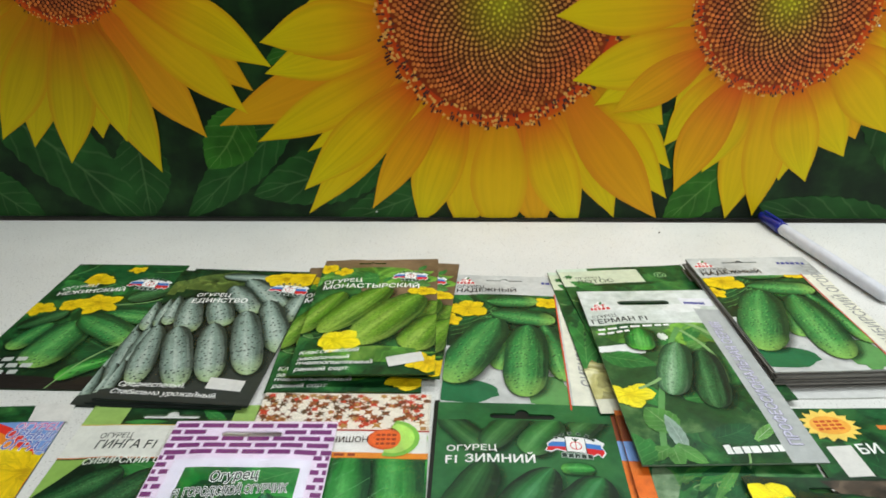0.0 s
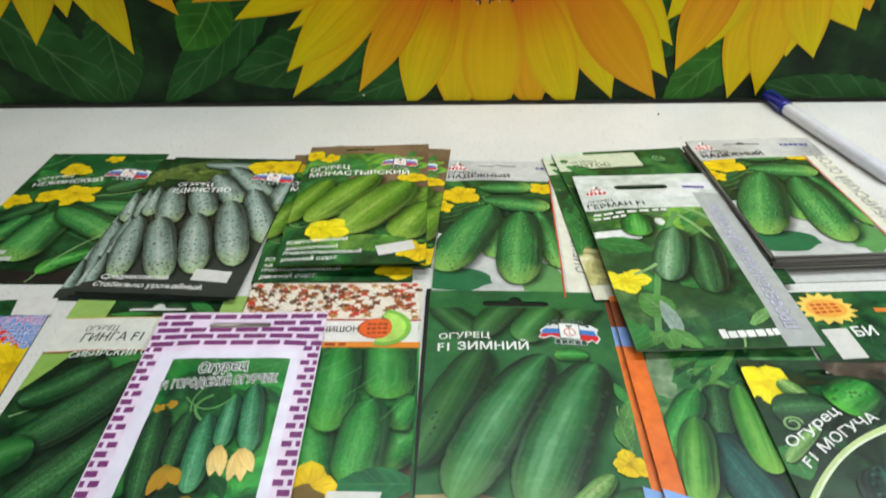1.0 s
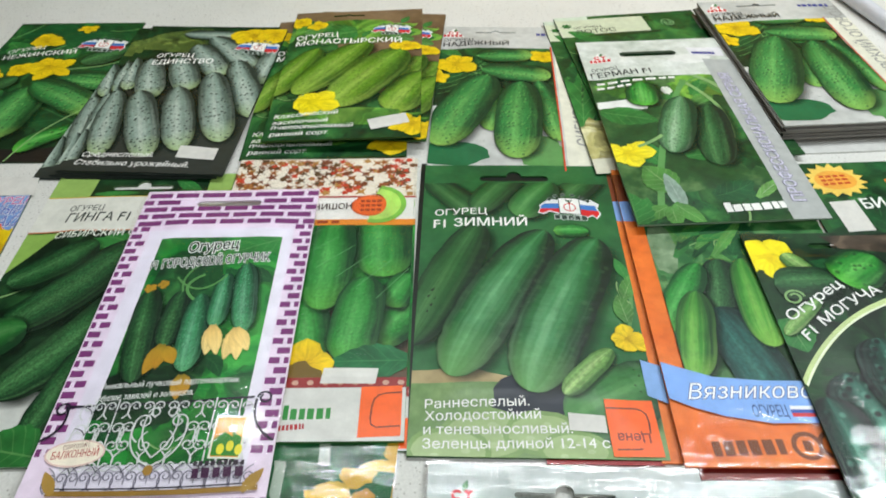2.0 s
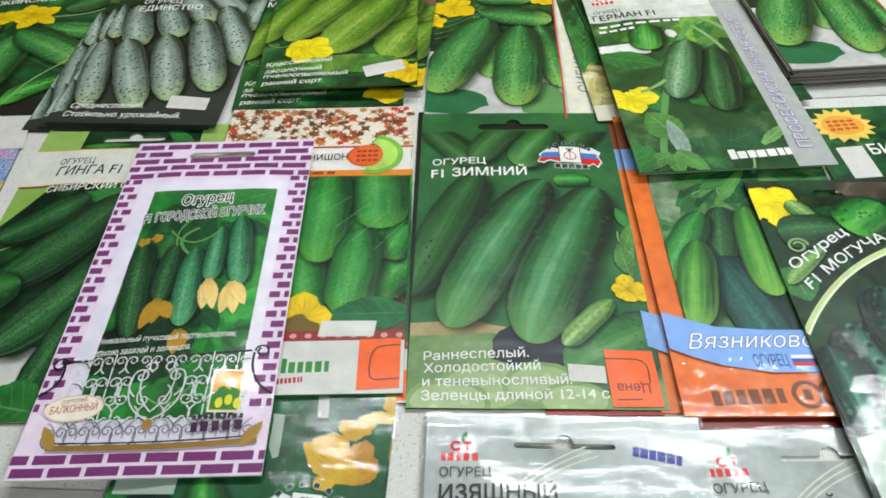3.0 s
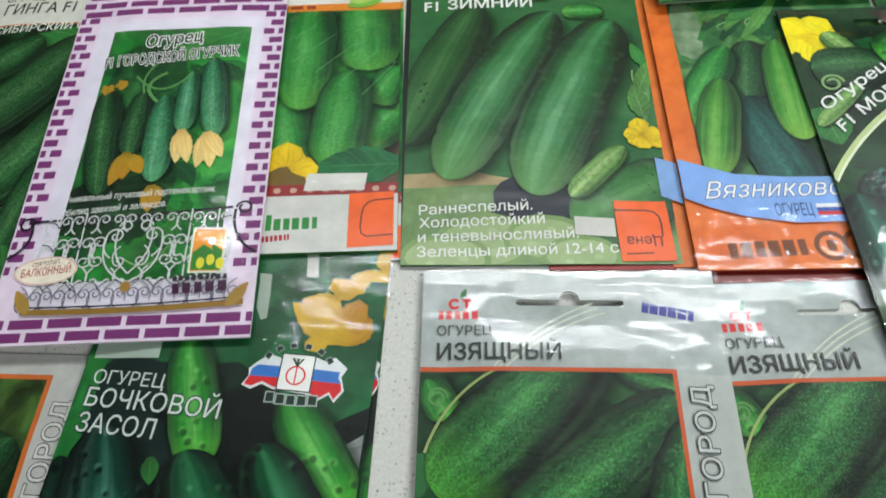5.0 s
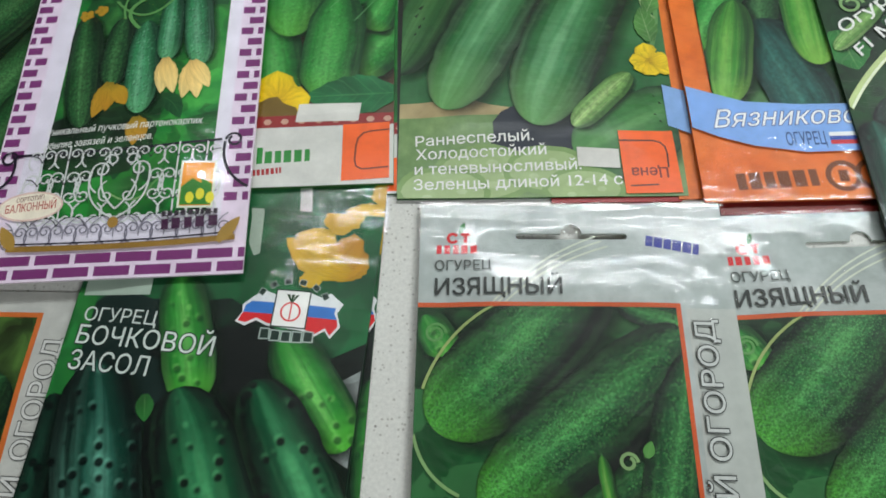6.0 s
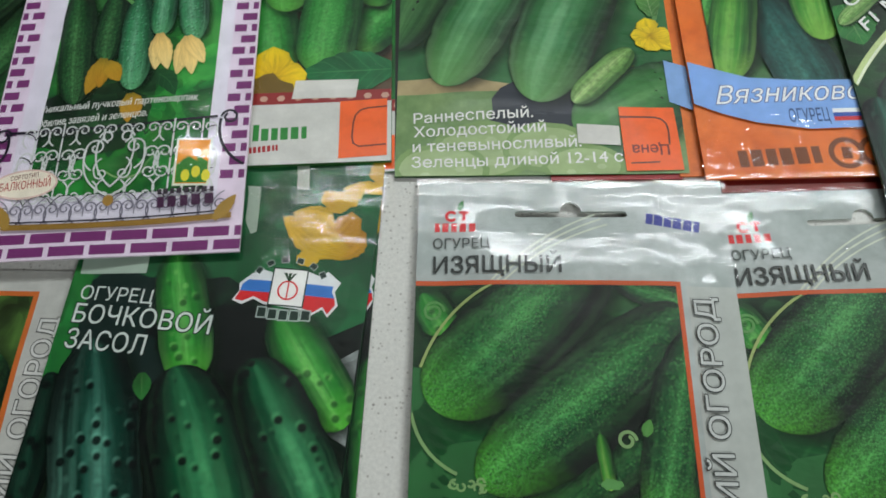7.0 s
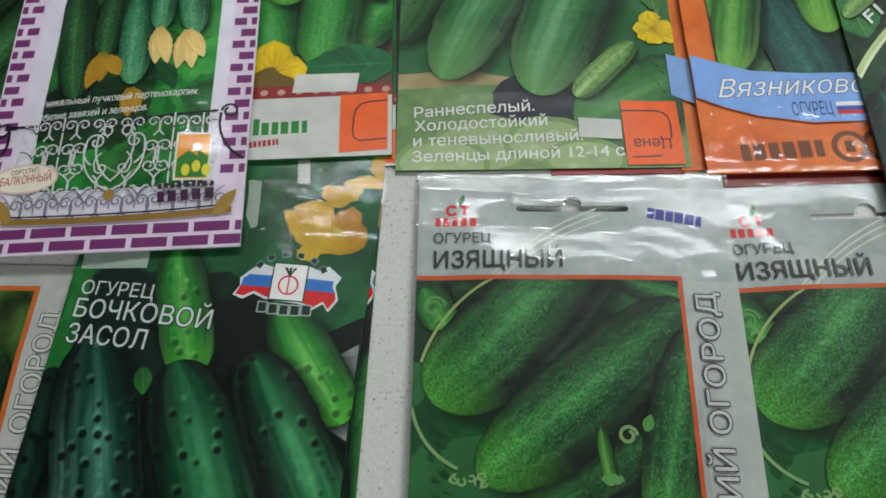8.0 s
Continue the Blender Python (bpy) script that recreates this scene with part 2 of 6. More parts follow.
# ---- setting ----
def mesh_object(name, verts, faces, mats, parent=None, uvs=None, index=None, smooth=False):
    me = bpy.data.meshes.new(name)
    me.from_pydata(verts, [], faces)
    for m in mats:
        me.materials.append(m)
    if index is not None:
        me.polygons.foreach_set("material_index", index)
    if uvs is not None:
        layer = me.uv_layers.new(name="UVMap")
        loops = np.empty(len(me.loops), dtype=np.int32)
        me.loops.foreach_get("vertex_index", loops)
        layer.data.foreach_set("uv", np.asarray(uvs, dtype=np.float32)[loops].ravel())
    if smooth:
        me.polygons.foreach_set("use_smooth", [True] * len(me.polygons))
    me.update()
    ob = new(name, me)
    ob.parent = parent
    return ob


def part(name, bm, material, parent, label=""):
    me = bpy.data.meshes.new(name)
    bm.to_mesh(me)
    bm.free()
    me.materials.append(material)
    ob = new(name, me)
    ob.parent = parent
    return tagged(ob, label)


def box(sx, sy, sz, cx=0.0, cy=0.0, cz=0.0, bevel=0.0):
    bm = bmesh.new()
    bmesh.ops.create_cube(bm, size=1.0, matrix=Matrix.Translation((cx, cy, cz)) @ Matrix.Diagonal((sx, sy, sz, 1)))
    if bevel:
        bmesh.ops.bevel(bm, geom=bm.edges[:], offset=bevel, segments=3, profile=0.5, affect="EDGES")
    return bm


TOP, FLOOR_Z, CEIL_Z = 0.0, -0.75, 1.75
room = Matrix.Translation((0, WALL_Y, 0)) @ pose(0, 0, 0, 0, 0, WALL_TURN)
WALL_MAT, CEIL_MAT, FLOOR_MAT = plaster(168, 166, 158), plaster(150, 150, 148), plain("floor_vinyl", 128, 104, 80, 0.5)


def shell(name, sx, sy, sz, cx, cy, cz, mat):
    ob = part(name, box(sx, sy, sz, cx, cy, cz), mat, None)
    ob.matrix_world = room
    return tagged(ob, kind="structure")


shell("wall_north", 3.6, 0.10, 2.5, 0, 0.056, 0.5, WALL_MAT)
shell("wall_south", 3.6, 0.10, 2.5, 0, -3.05, 0.5, WALL_MAT)
shell("wall_west", 0.10, 3.0, 2.5, -1.75, -1.497, 0.5, WALL_MAT)
shell("wall_east", 0.10, 3.0, 2.5, 1.75, -1.497, 0.5, WALL_MAT)
shell("floor", 3.6, 3.2, 0.10, 0, -1.5, FLOOR_Z - 0.052, FLOOR_MAT)
shell("ceiling", 3.6, 3.2, 0.10, 0, -1.5, CEIL_Z + 0.052, CEIL_MAT)

# ---- table ----
LAMINATE = table_laminate()
table = tagged(new("table"), "white speckled laminate table under the seed packets", "table")
table.matrix_world = room
part("tabletop", box(1.9, 0.98, 0.028, 0, -0.497, TOP - 0.014, 0.003), LAMINATE, table)
LEG_MAT = plain("grey_metal", 120, 122, 124, 0.35)
for lx in (-0.88, 0.88):
    for ly in (-0.07, -0.92):
        part("leg", box(0.04, 0.04, 0.72, lx, ly, TOP - 0.028 - 0.361, 0.003), LEG_MAT, table)

# ---- sunflower panel on the back wall ----
def flat_leaf(cx, cy, tx, ty, wide, shape=0.5, bend=0.0, nl=14, nw=6, saw=0.0):
    """Points, faces and uvs of a flat petal or leaf from its base to its tip; shape: where it is widest."""
    dx, dy = tx - cx, ty - cy
    ln = math.hypot(dx, dy)
    ex, ey = dx / ln, dy / ln
    vs, us, fs = [], [], []
    k = math.log(0.5) / math.log(shape)
    for i in range(nl + 1):
        t = i / nl
        r = 0.5 * wide * (math.sin(math.pi * t ** k) ** (0.8 if t < shape or saw else 1.15) if 0 < t < 1 else 0.0)
        if t < shape:
            r = max(r, 0.5 * wide * 0.42)
        if saw:
            r *= 1 + saw * (1 if i % 2 else -1)
        off = bend * math.sin(math.pi * t)
        for j in range(nw + 1):
            a = 2 * j / nw - 1
            o = a * r + off
            vs.append((cx + ex * ln * t - ey * o, cy + ey * ln * t + ex * o))
            us.append((j / nw, t))
    for i in range(nl):
        for j in range(nw):
            a = i * (nw + 1) + j
            fs.append((a, a + 1, a + nw + 2, a + nw + 1))
    return vs, fs, us


PANEL_W, PANEL_H = 1.7, 0.62
panel = tagged(new("printed_wall_panel"), "glossy wall panel printed with yellow sunflowers behind the table", "wall panel")
panel.matrix_world = Matrix.Translation((0, WALL_Y, 0)) @ pose(0, 0, 0, 90, 0, WALL_TURN)
def panel_ground():
    n = Nodes("panel_ground_print")
    tone = n.ramp(n.noise(n.coord(), 26.0, 4.0), (0.3, lin(6, 18, 9)), (0.5, lin(18, 42, 18)), (0.75, lin(36, 74, 32)))
    return n.done(tone, 0.42, None, spec=0.2)


PANEL_DARK = panel_ground()
part("board", box(PANEL_W, PANEL_H, 0.004, 0, PANEL_H / 2 + 0.0006, -0.001, 0.0006), PANEL_DARK, panel)
# dark strip put in for the shaded gap under the board
part("gap_shade_strip", box(PANEL_W, 0.0007, 0.0012, 0, 0.0004, 0.0016, 0.0002), plain("gap_shade", 24, 24, 22, 0.6), panel)


class Picture:
    """Flat printed shapes on the panel, in millimetres along and up the wall."""

    def __init__(s):
        s.v, s.f, s.u, s.m, s.mats = [], [], [], [], []

    def add(s, shape, mat, lift):
        vs, fs, us = shape
        n = len(s.v)
        for x, y in vs:
            s.v.append((min(max(x, -840), 840) * 0.001, min(max(y, 0.9), 615) * 0.001, lift * 0.001))
        s.u += us
        if mat not in s.mats:
            s.mats.append(mat)
        s.f += [tuple(n + i for i in f) for f in fs]
        s.m += [s.mats.index(mat)] * len(fs)

    def done(s, name, label):
        return tagged(mesh_object(name, s.v, s.f, s.mats, panel, s.u, s.m), label)


P_YELLOW = matte_petal((208, 84, 14), (220, 174, 4), (212, 194, 0))
P_ORANGE = matte_petal((208, 82, 18), (218, 146, 12), (218, 170, 8))
# dimmer yellow for the left flower: the weaker light there, put into its colour
P_YELLOW_DIM = matte_petal((182, 92, 8), (190, 158, 4), (204, 186, 2))
P_LEAF = leaf_print((30, 76, 28), (92, 128, 76), True)
P_LEAF_L = leaf_print((46, 104, 28), (116, 152, 76), True)


def disc_print():
    n = Nodes("seed_disc_print")
    x, y = n.uv()
    body = n.ramp(y, (0.0, lin(150, 140, 22)), (0.2, lin(116, 96, 18)), (0.45, lin(88, 42, 12)), (0.85, lin(74, 20, 8)), (1.0, lin(140, 52, 14)))
    return n.done(body, 0.42, None, coat=0.0, spec=0.2)


def seed_print():
    n = Nodes("seed_print")
    x, y = n.uv()
    body = n.ramp(y, (0.0, lin(206, 200, 40)), (0.25, lin(190, 158, 48)), (0.5, lin(206, 138, 66)), (0.8, lin(202, 104, 52)), (1.0, lin(214, 120, 50)))
    rnd = n.node("ShaderNodeNewGeometry", 8)
    body = n.mix(1.0, body, n.ramp(rnd, (0.0, grey(0.55)), (0.5, grey(1.0)), (1.0, grey(1.2))), "MULTIPLY")
    return n.done(body, 0.42, None, coat=0.0, spec=0.2)


DISC_MAT, SEED_MAT = disc_print(), seed_print()
STAMEN, STAMEN_D = plain("stamen_print", 226, 160, 70), plain("stamen_dark_print", 70, 22, 12)


def collar_print():
    n = Nodes("collar_print")
    x, y = n.uv()
    return n.done(n.ramp(y, (0.8, lin(130, 34, 12)), (0.92, lin(196, 62, 16)), (1.0, lin(210, 92, 14))), 0.42, None, spec=0.2)


COLLAR = collar_print()


def disk(cx, cy, r, n=40, sq=1.0, rings=6):
    vs, us, fs = [(cx, cy)], [(0.5, 0.0)], []
    for k in range(1, rings + 1):
        for i in range(n):
            a = 2 * math.pi * i / n
            vs.append((cx + r * k / rings * math.cos(a), cy + r * sq * k / rings * math.sin(a)))
            us.append((0.5, k / rings))
    for i in range(n):
        fs.append((0, 1 + i, 1 + (i + 1) % n))
        for k in range(rings - 1):
            a, b = 1 + k * n + i, 1 + k * n + (i + 1) % n
            fs.append((a, a + n, b + n, b))
    return vs, fs, us


def sunflower(cx, cy, r, tips, seed, dots, reach):
    """One printed sunflower head: a ring of petals of the given tips, others in between, and the seed disc."""
    rng = random.Random(seed)
    pic = Picture()
    lift = 1.7 if seed == 1 else 2.4
    for i in range(46):
        a = 2 * math.pi * i / 46 + rng.uniform(-0.05, 0.05)
        ln = reach * rng.uniform(0.86, 1.0)
        pic.add(flat_leaf(cx + r * 0.8 * math.cos(a), cy + r * 0.8 * math.sin(a), cx + ln * math.cos(a), cy + ln * math.sin(a), 0.3 * reach * rng.uniform(0.7, 1.0), 0.56, rng.uniform(-4, 4)), (P_YELLOW_DIM if seed == 3 else P_YELLOW) if i % 3 else P_ORANGE, lift + 0.03 * (i % 6))
    for i, (x, y, w) in enumerate(tips):
        a = math.atan2(y - cy, x - cx)
        pic.add(flat_leaf(cx + r * 0.8 * math.cos(a), cy + r * 0.8 * math.sin(a), x, y, 1.62 * w, 0.54, rng.uniform(-5, 5)), P_ORANGE if rng.random() < 0.22 else P_YELLOW_DIM if seed == 3 and i < 8 else P_YELLOW, lift + 0.2 + 0.03 * ((i * 4) % 7))
    top = lift + 0.42
    pic.add(disk(cx, cy, r * 1.03, 40, 1.0, 30), COLLAR, top)
    pic.add(disk(cx, cy, r * 0.93), DISC_MAT, top + 0.05)
    for i in range(dots):
        q = math.sqrt((i + 0.5) / dots)
        a = i * 2.399963
        rr = 0.9 * r * q
        d = 0.62 * r / math.sqrt(dots) * (0.75 + 0.35 * q)
        x, y, e = cx + rr * math.cos(a), cy + rr * math.sin(a), math.cos(a)
        f = math.sin(a)
        pts = [(x + d * (e * k - f * m), y + d * (f * k + e * m)) for k, m in ((1.3, 0), (0.5, 0.9), (-0.9, 0.7), (-0.9, -0.7), (0.5, -0.9))]
        pic.add((pts, [(0, 1, 2, 3, 4)], [(0.5, q)] * 5), SEED_MAT, top + 0.1)
    for i in range(int(250 * r / 30)):
        a, q = rng.uniform(0, 2 * math.pi), rng.uniform(0.9, 1.04)
        x, y = cx + r * q * math.cos(a), cy + r * q * math.sin(a)
        dark = i % 2 == 0
        d, ln = (r * 0.008, r * rng.uniform(0.02, 0.045)) if dark else (r * 0.012, r * 0.024)
        e, f = math.cos(a), math.sin(a)
        pts = [(x - d * f, y + d * e), (x + d * f, y - d * e), (x + ln * e + d * f, y + ln * f - d * e), (x + ln * e - d * f, y + ln * f + d * e)]
        pic.add((pts, [(0, 1, 2, 3)], [(0.5, 0.5)] * 4), STAMEN_D if dark else STAMEN, top + 0.13 + 0.0002 * i)
    pic.done("sunflower", "printed yellow sunflower with a brown seed disc")


def panel_leaf(a, b, wide, mat, lift, bend=0.0, saw=0.04):
    pic = Picture()
    pic.add(flat_leaf(a[0], a[1], b[0], b[1], wide, 0.45, bend, 22, 8, saw), mat, lift)
    pic.done("leaf", "printed dark green leaf with pale veins")


sunflower(*(35.8, 177.3), 93.4, [(-192.6, 81.6, 26), (-162.5, 68.3, 22), (-122.4, 59.6, 14), (-127.6, 26.0, 24), (-125.5, 4.1, 20), (-70.4, 9.0, 18), (-29.1, -9.0, 26), (8.1, -18.6, 30), (40.6, -25.1, 30), (72.6, -18.4, 26), (106.9, -12.8, 26), (137.5, 1.2, 24), (174.3, 0.3, 26), (180.5, 19.2, 24), (180.3, 45.6, 20), (169.1, 83.3, 30), (-150.8, 123.9, 24), (-152.6, 147.9, 26), (-126.9, 139.3, 22)], 1, 1500, 158)
sunflower(*(251.3, 179.4), 68.9, [(76.3, 167.9, 26), (92.6, 118.9, 26), (111.5, 99.0, 20), (125.8, 92.6, 20), (171.5, 65.2, 18), (185.4, 25.4, 24), (206.7, 42.6, 20), (232.8, 0.5, 24), (255.6, 3.7, 22), (272.0, 35.8, 24), (294.5, 34.8, 24), (321.4, 56.8, 24), (351.0, 77.1, 24), (378.1, 102.2, 24)], 2, 900, 132)
sunflower(*(-296.5, 212.9), 50.4, [(-405.2, 72.5, 24), (-373.9, 69.7, 22), (-348.8, 63.0, 22), (-321.1, 49.2, 24), (-290.3, 70.9, 26), (-270.7, 68.0, 22), (-246.0, 41.4, 24), (-204.2, 72.0, 24), (-168.1, 92.0, 22), (-161.4, 110.4, 24), (-144.8, 129.2, 24)], 3, 700, 126)
panel_leaf((-386.3, 105.5), (-267.1, -8.7), 62, P_LEAF, 1.35, 6)
panel_leaf((-413.9, 43.0), (-354.3, -9.0), 40, P_LEAF, 1.25)
panel_leaf((-172.1, 96.6), (-207.2, 44.5), 44, P_LEAF_L, 1.55, 4)
panel_leaf((-131.2, 92.1), (-231.0, -0.5), 40, P_LEAF, 1.45)
panel_leaf((-263.2, 77.6), (-263.1, -0.6), 46, P_LEAF, 1.30)
panel_leaf((-49.6, 48.9), (-171.8, 20.7), 52, P_LEAF, 1.40, -4)
panel_leaf((-11.7, 28.9), (-105.7, -8.2), 34, P_LEAF, 1.35)
panel_leaf((154.4, 154.6), (108.8, 104.0), 38, P_LEAF_L, 1.55)
panel_leaf((201.9, 101.9), (156.2, 29.4), 50, P_LEAF, 1.35)
panel_leaf((246.1, 59.5), (180.2, -7.2), 44, P_LEAF_L, 1.45, -3)
panel_leaf((390.5, -6.4), (259.4, 14.2), 46, P_LEAF, 1.45, 6)
panel_leaf((326.0, 129.0), (402.3, 19.9), 50, P_LEAF, 1.40)
panel_leaf((-72.4, 162.8), (-149.8, 132.7), 36, P_LEAF_L, 1.35)

# two chips in the print of the panel
for c, r in (((-66.6, 6.4), 1.3), ((323.3, 161.0), 1.2)):
    rng = random.Random(int(c[0]))
    bm = bmesh.new()
    bm.faces.new([bm.verts.new(((c[0] + r * rng.uniform(0.3, 1.2) * math.cos(k)) * 0.001, (c[1] + r * rng.uniform(0.3, 1.2) * math.sin(k)) * 0.001, 0.0031)) for k in (0, 0.9, 1.8, 2.7, 3.6, 4.5, 5.4)])
    part("chip", bm, plain("bare_board", 226, 226, 220, 0.6), panel, "small white chip in the print")

# ---- seed packets ----
from mathutils.geometry import delaunay_2d_cdt

GLYPHS = {}


def letter_loops(words, slant):
    """The closed outlines of some words in the built-in font."""
    cu = bpy.data.curves.new("words", "FONT")
    cu.body, cu.shear, cu.resolution_u, cu.fill_mode = words, slant, 3, "NONE"
    ob = new("words", cu)
    me = bpy.data.meshes.new_from_object(ob.evaluated_get(bpy.context.evaluated_depsgraph_get()))
    follow = {e.vertices[0]: e.vertices[1] for e in me.edges}
    pts = [(v.co.x, v.co.y) for v in me.vertices]
    bpy.data.objects.remove(ob)
    bpy.data.curves.remove(cu)
    bpy.data.meshes.remove(me)
    loops, seen = [], set()
    for i in range(len(pts)):
        loop = []
        while i in follow and i not in seen:
            seen.add(i)
            if not loop or math.dist(pts[i], loop[-1]) > 1e-5:
                loop.append(pts[i])
            i = follow[i]
        if len(loop) > 2:
            loops.append(loop if math.dist(loop[0], loop[-1]) > 1e-5 else loop[:-1])
    return loops


def fatter(loop, by, way):
    """An outline moved outwards."""
    out, n = [], len(loop)
    for i in range(n):
        (ax, ay), (bx, by_), (cx, cy) = loop[i - 1], loop[i], loop[(i + 1) % n]
        ux, uy, vx, vy = bx - ax, by_ - ay, cx - bx, cy - by_
        lu, lv = math.hypot(ux, uy), math.hypot(vx, vy)
        nx, ny = uy / lu + vy / lv, -ux / lu - vx / lv
        k = min(2 / max(nx * nx + ny * ny, 0.5), 2.5) * by * way
        out.append((bx + nx * k, by_ + ny * k))
    return out


def glyphs(words, fat=0.0, slant=0.0):
    """The flat mesh of some words in the built-in font."""
    key = (words, fat, slant)
    if key not in GLYPHS:
        loops = letter_loops(words, slant)
        vs, fs = [], []
        boxes = [(min(p[0] for p in l), max(p[0] for p in l)) for l in loops]
        order = sorted(range(len(loops)), key=lambda i: boxes[i][0])
        groups, reach = [], -9.0
        for i in order:
            if boxes[i][0] > reach:
                groups.append([])
            groups[-1].append(loops[i])
            reach = max(reach, boxes[i][1])
        for group in groups:
            turn = max((sum(a[0] * b[1] - b[0] * a[1] for a, b in zip(l, l[1:] + l[:1])) for l in group), key=abs)
            group = [fatter(l, 0.6 * fat, 1 if turn > 0 else -1) for l in group]
            pts, es = [], []
            for l in group:
                n, k = len(pts), len(l)
                pts += [Vector(p) for p in l]
                es += [(n + i, n + (i + 1) % k) for i in range(k)]
            out, _, tris = delaunay_2d_cdt(pts, es, [], 0, 1e-6)[:3]
            n = len(vs)
            vs += [(p.x, p.y) for p in out]
            for f in tris:
                p, q, r = (out[i] for i in f)
                x, y, wind = (p.x + q.x + r.x) / 3, (p.y + q.y + r.y) / 3, 0
                for l in group:
                    for (ax, ay), (bx, by) in zip(l, l[1:] + l[:1]):
                        if (ay > y) != (by > y) and x < (bx - ax) * (y - ay) / (by - ay) + ax:
                            wind += 1 if by > ay else -1
                if wind:
                    fs.append(tuple(n + i for i in (f if (q - p).cross(r - p) > 0 else reversed(f))))
        GLYPHS[key] = (vs, fs)
    return GLYPHS[key]


def inside(x, y, loop):
    hit = False
    for i, (ax, ay) in enumerate(loop):
        bx, by = loop[i - 1]
        if (ay > y) != (by > y) and x < (bx - ax) * (y - ay) / (by - ay) + ax:
            hit = not hit
    return hit


def filled(outline, holes=(), step=3.0):
    """Triangles that fill an outline, less its holes, with a fine grid of points in between."""
    vs, es = [], []
    for loop in (outline, *holes):
        fine = []
        for (ax, ay), (bx, by) in zip(loop, list(loop[1:]) + [loop[0]]):
            m = max(1, math.ceil(math.hypot(bx - ax, by - ay) / 3.5))
            fine += [(ax + (bx - ax) * i / m, ay + (by - ay) * i / m) for i in range(m)]
        loop = fine
        n, k = len(vs), len(loop)
        vs += [Vector(p) for p in loop]
        es += [(n + i, n + (i + 1) % k) for i in range(k)]
    xs, ys = [p[0] for p in outline], [p[1] for p in outline]
    x = math.ceil((min(xs) + 0.8) / step) * step
    while x < max(xs) - 0.8:
        y = math.ceil((min(ys) + 0.8) / step) * step
        while y < max(ys) - 0.8:
            if inside(x, y, outline):
                vs.append(Vector((x, y)))
            y += step
        x += step
    out, _, tris = delaunay_2d_cdt(vs, es, [], 0, 1e-5)[:3]
    fs = []
    for f in tris:
        cx, cy = sum(out[i].x for i in f) / 3, sum(out[i].y for i in f) / 3
        if inside(cx, cy, outline) and not any(inside(cx, cy, h) for h in holes):
            a, b, c = (out[i] for i in f)
            fs.append(tuple(f) if (b - a).cross(c - a) > 0 else tuple(reversed(f)))
    return [(p.x, p.y) for p in out], fs


def slot(cx, cy, wide=26.0, high=3.0, bump=3.2):
    """The outline of a hang hole: a slot with a round notch above its middle."""
    h, r = high / 2, wide / 2 - high / 2
    pts = [(cx + r + h * math.cos(a), cy + h * math.sin(a)) for a in (-1.57, -0.8, 0.0, 0.8, 1.57)]
    if bump:
        pts += [(cx + bump * math.cos(a), cy + h + bump * math.sin(a)) for a in (0.0, 0.5, 1.05, 1.57, 2.1, 2.64, 3.14)]
    pts += [(cx - r + h * math.cos(a), cy + h * math.sin(a)) for a in (1.57, 2.4, 3.14, 3.9, 4.71)]
    return pts


NOTES = {"price_tag": "bright orange paper price tag", "blank_label": "blank white paper label"}


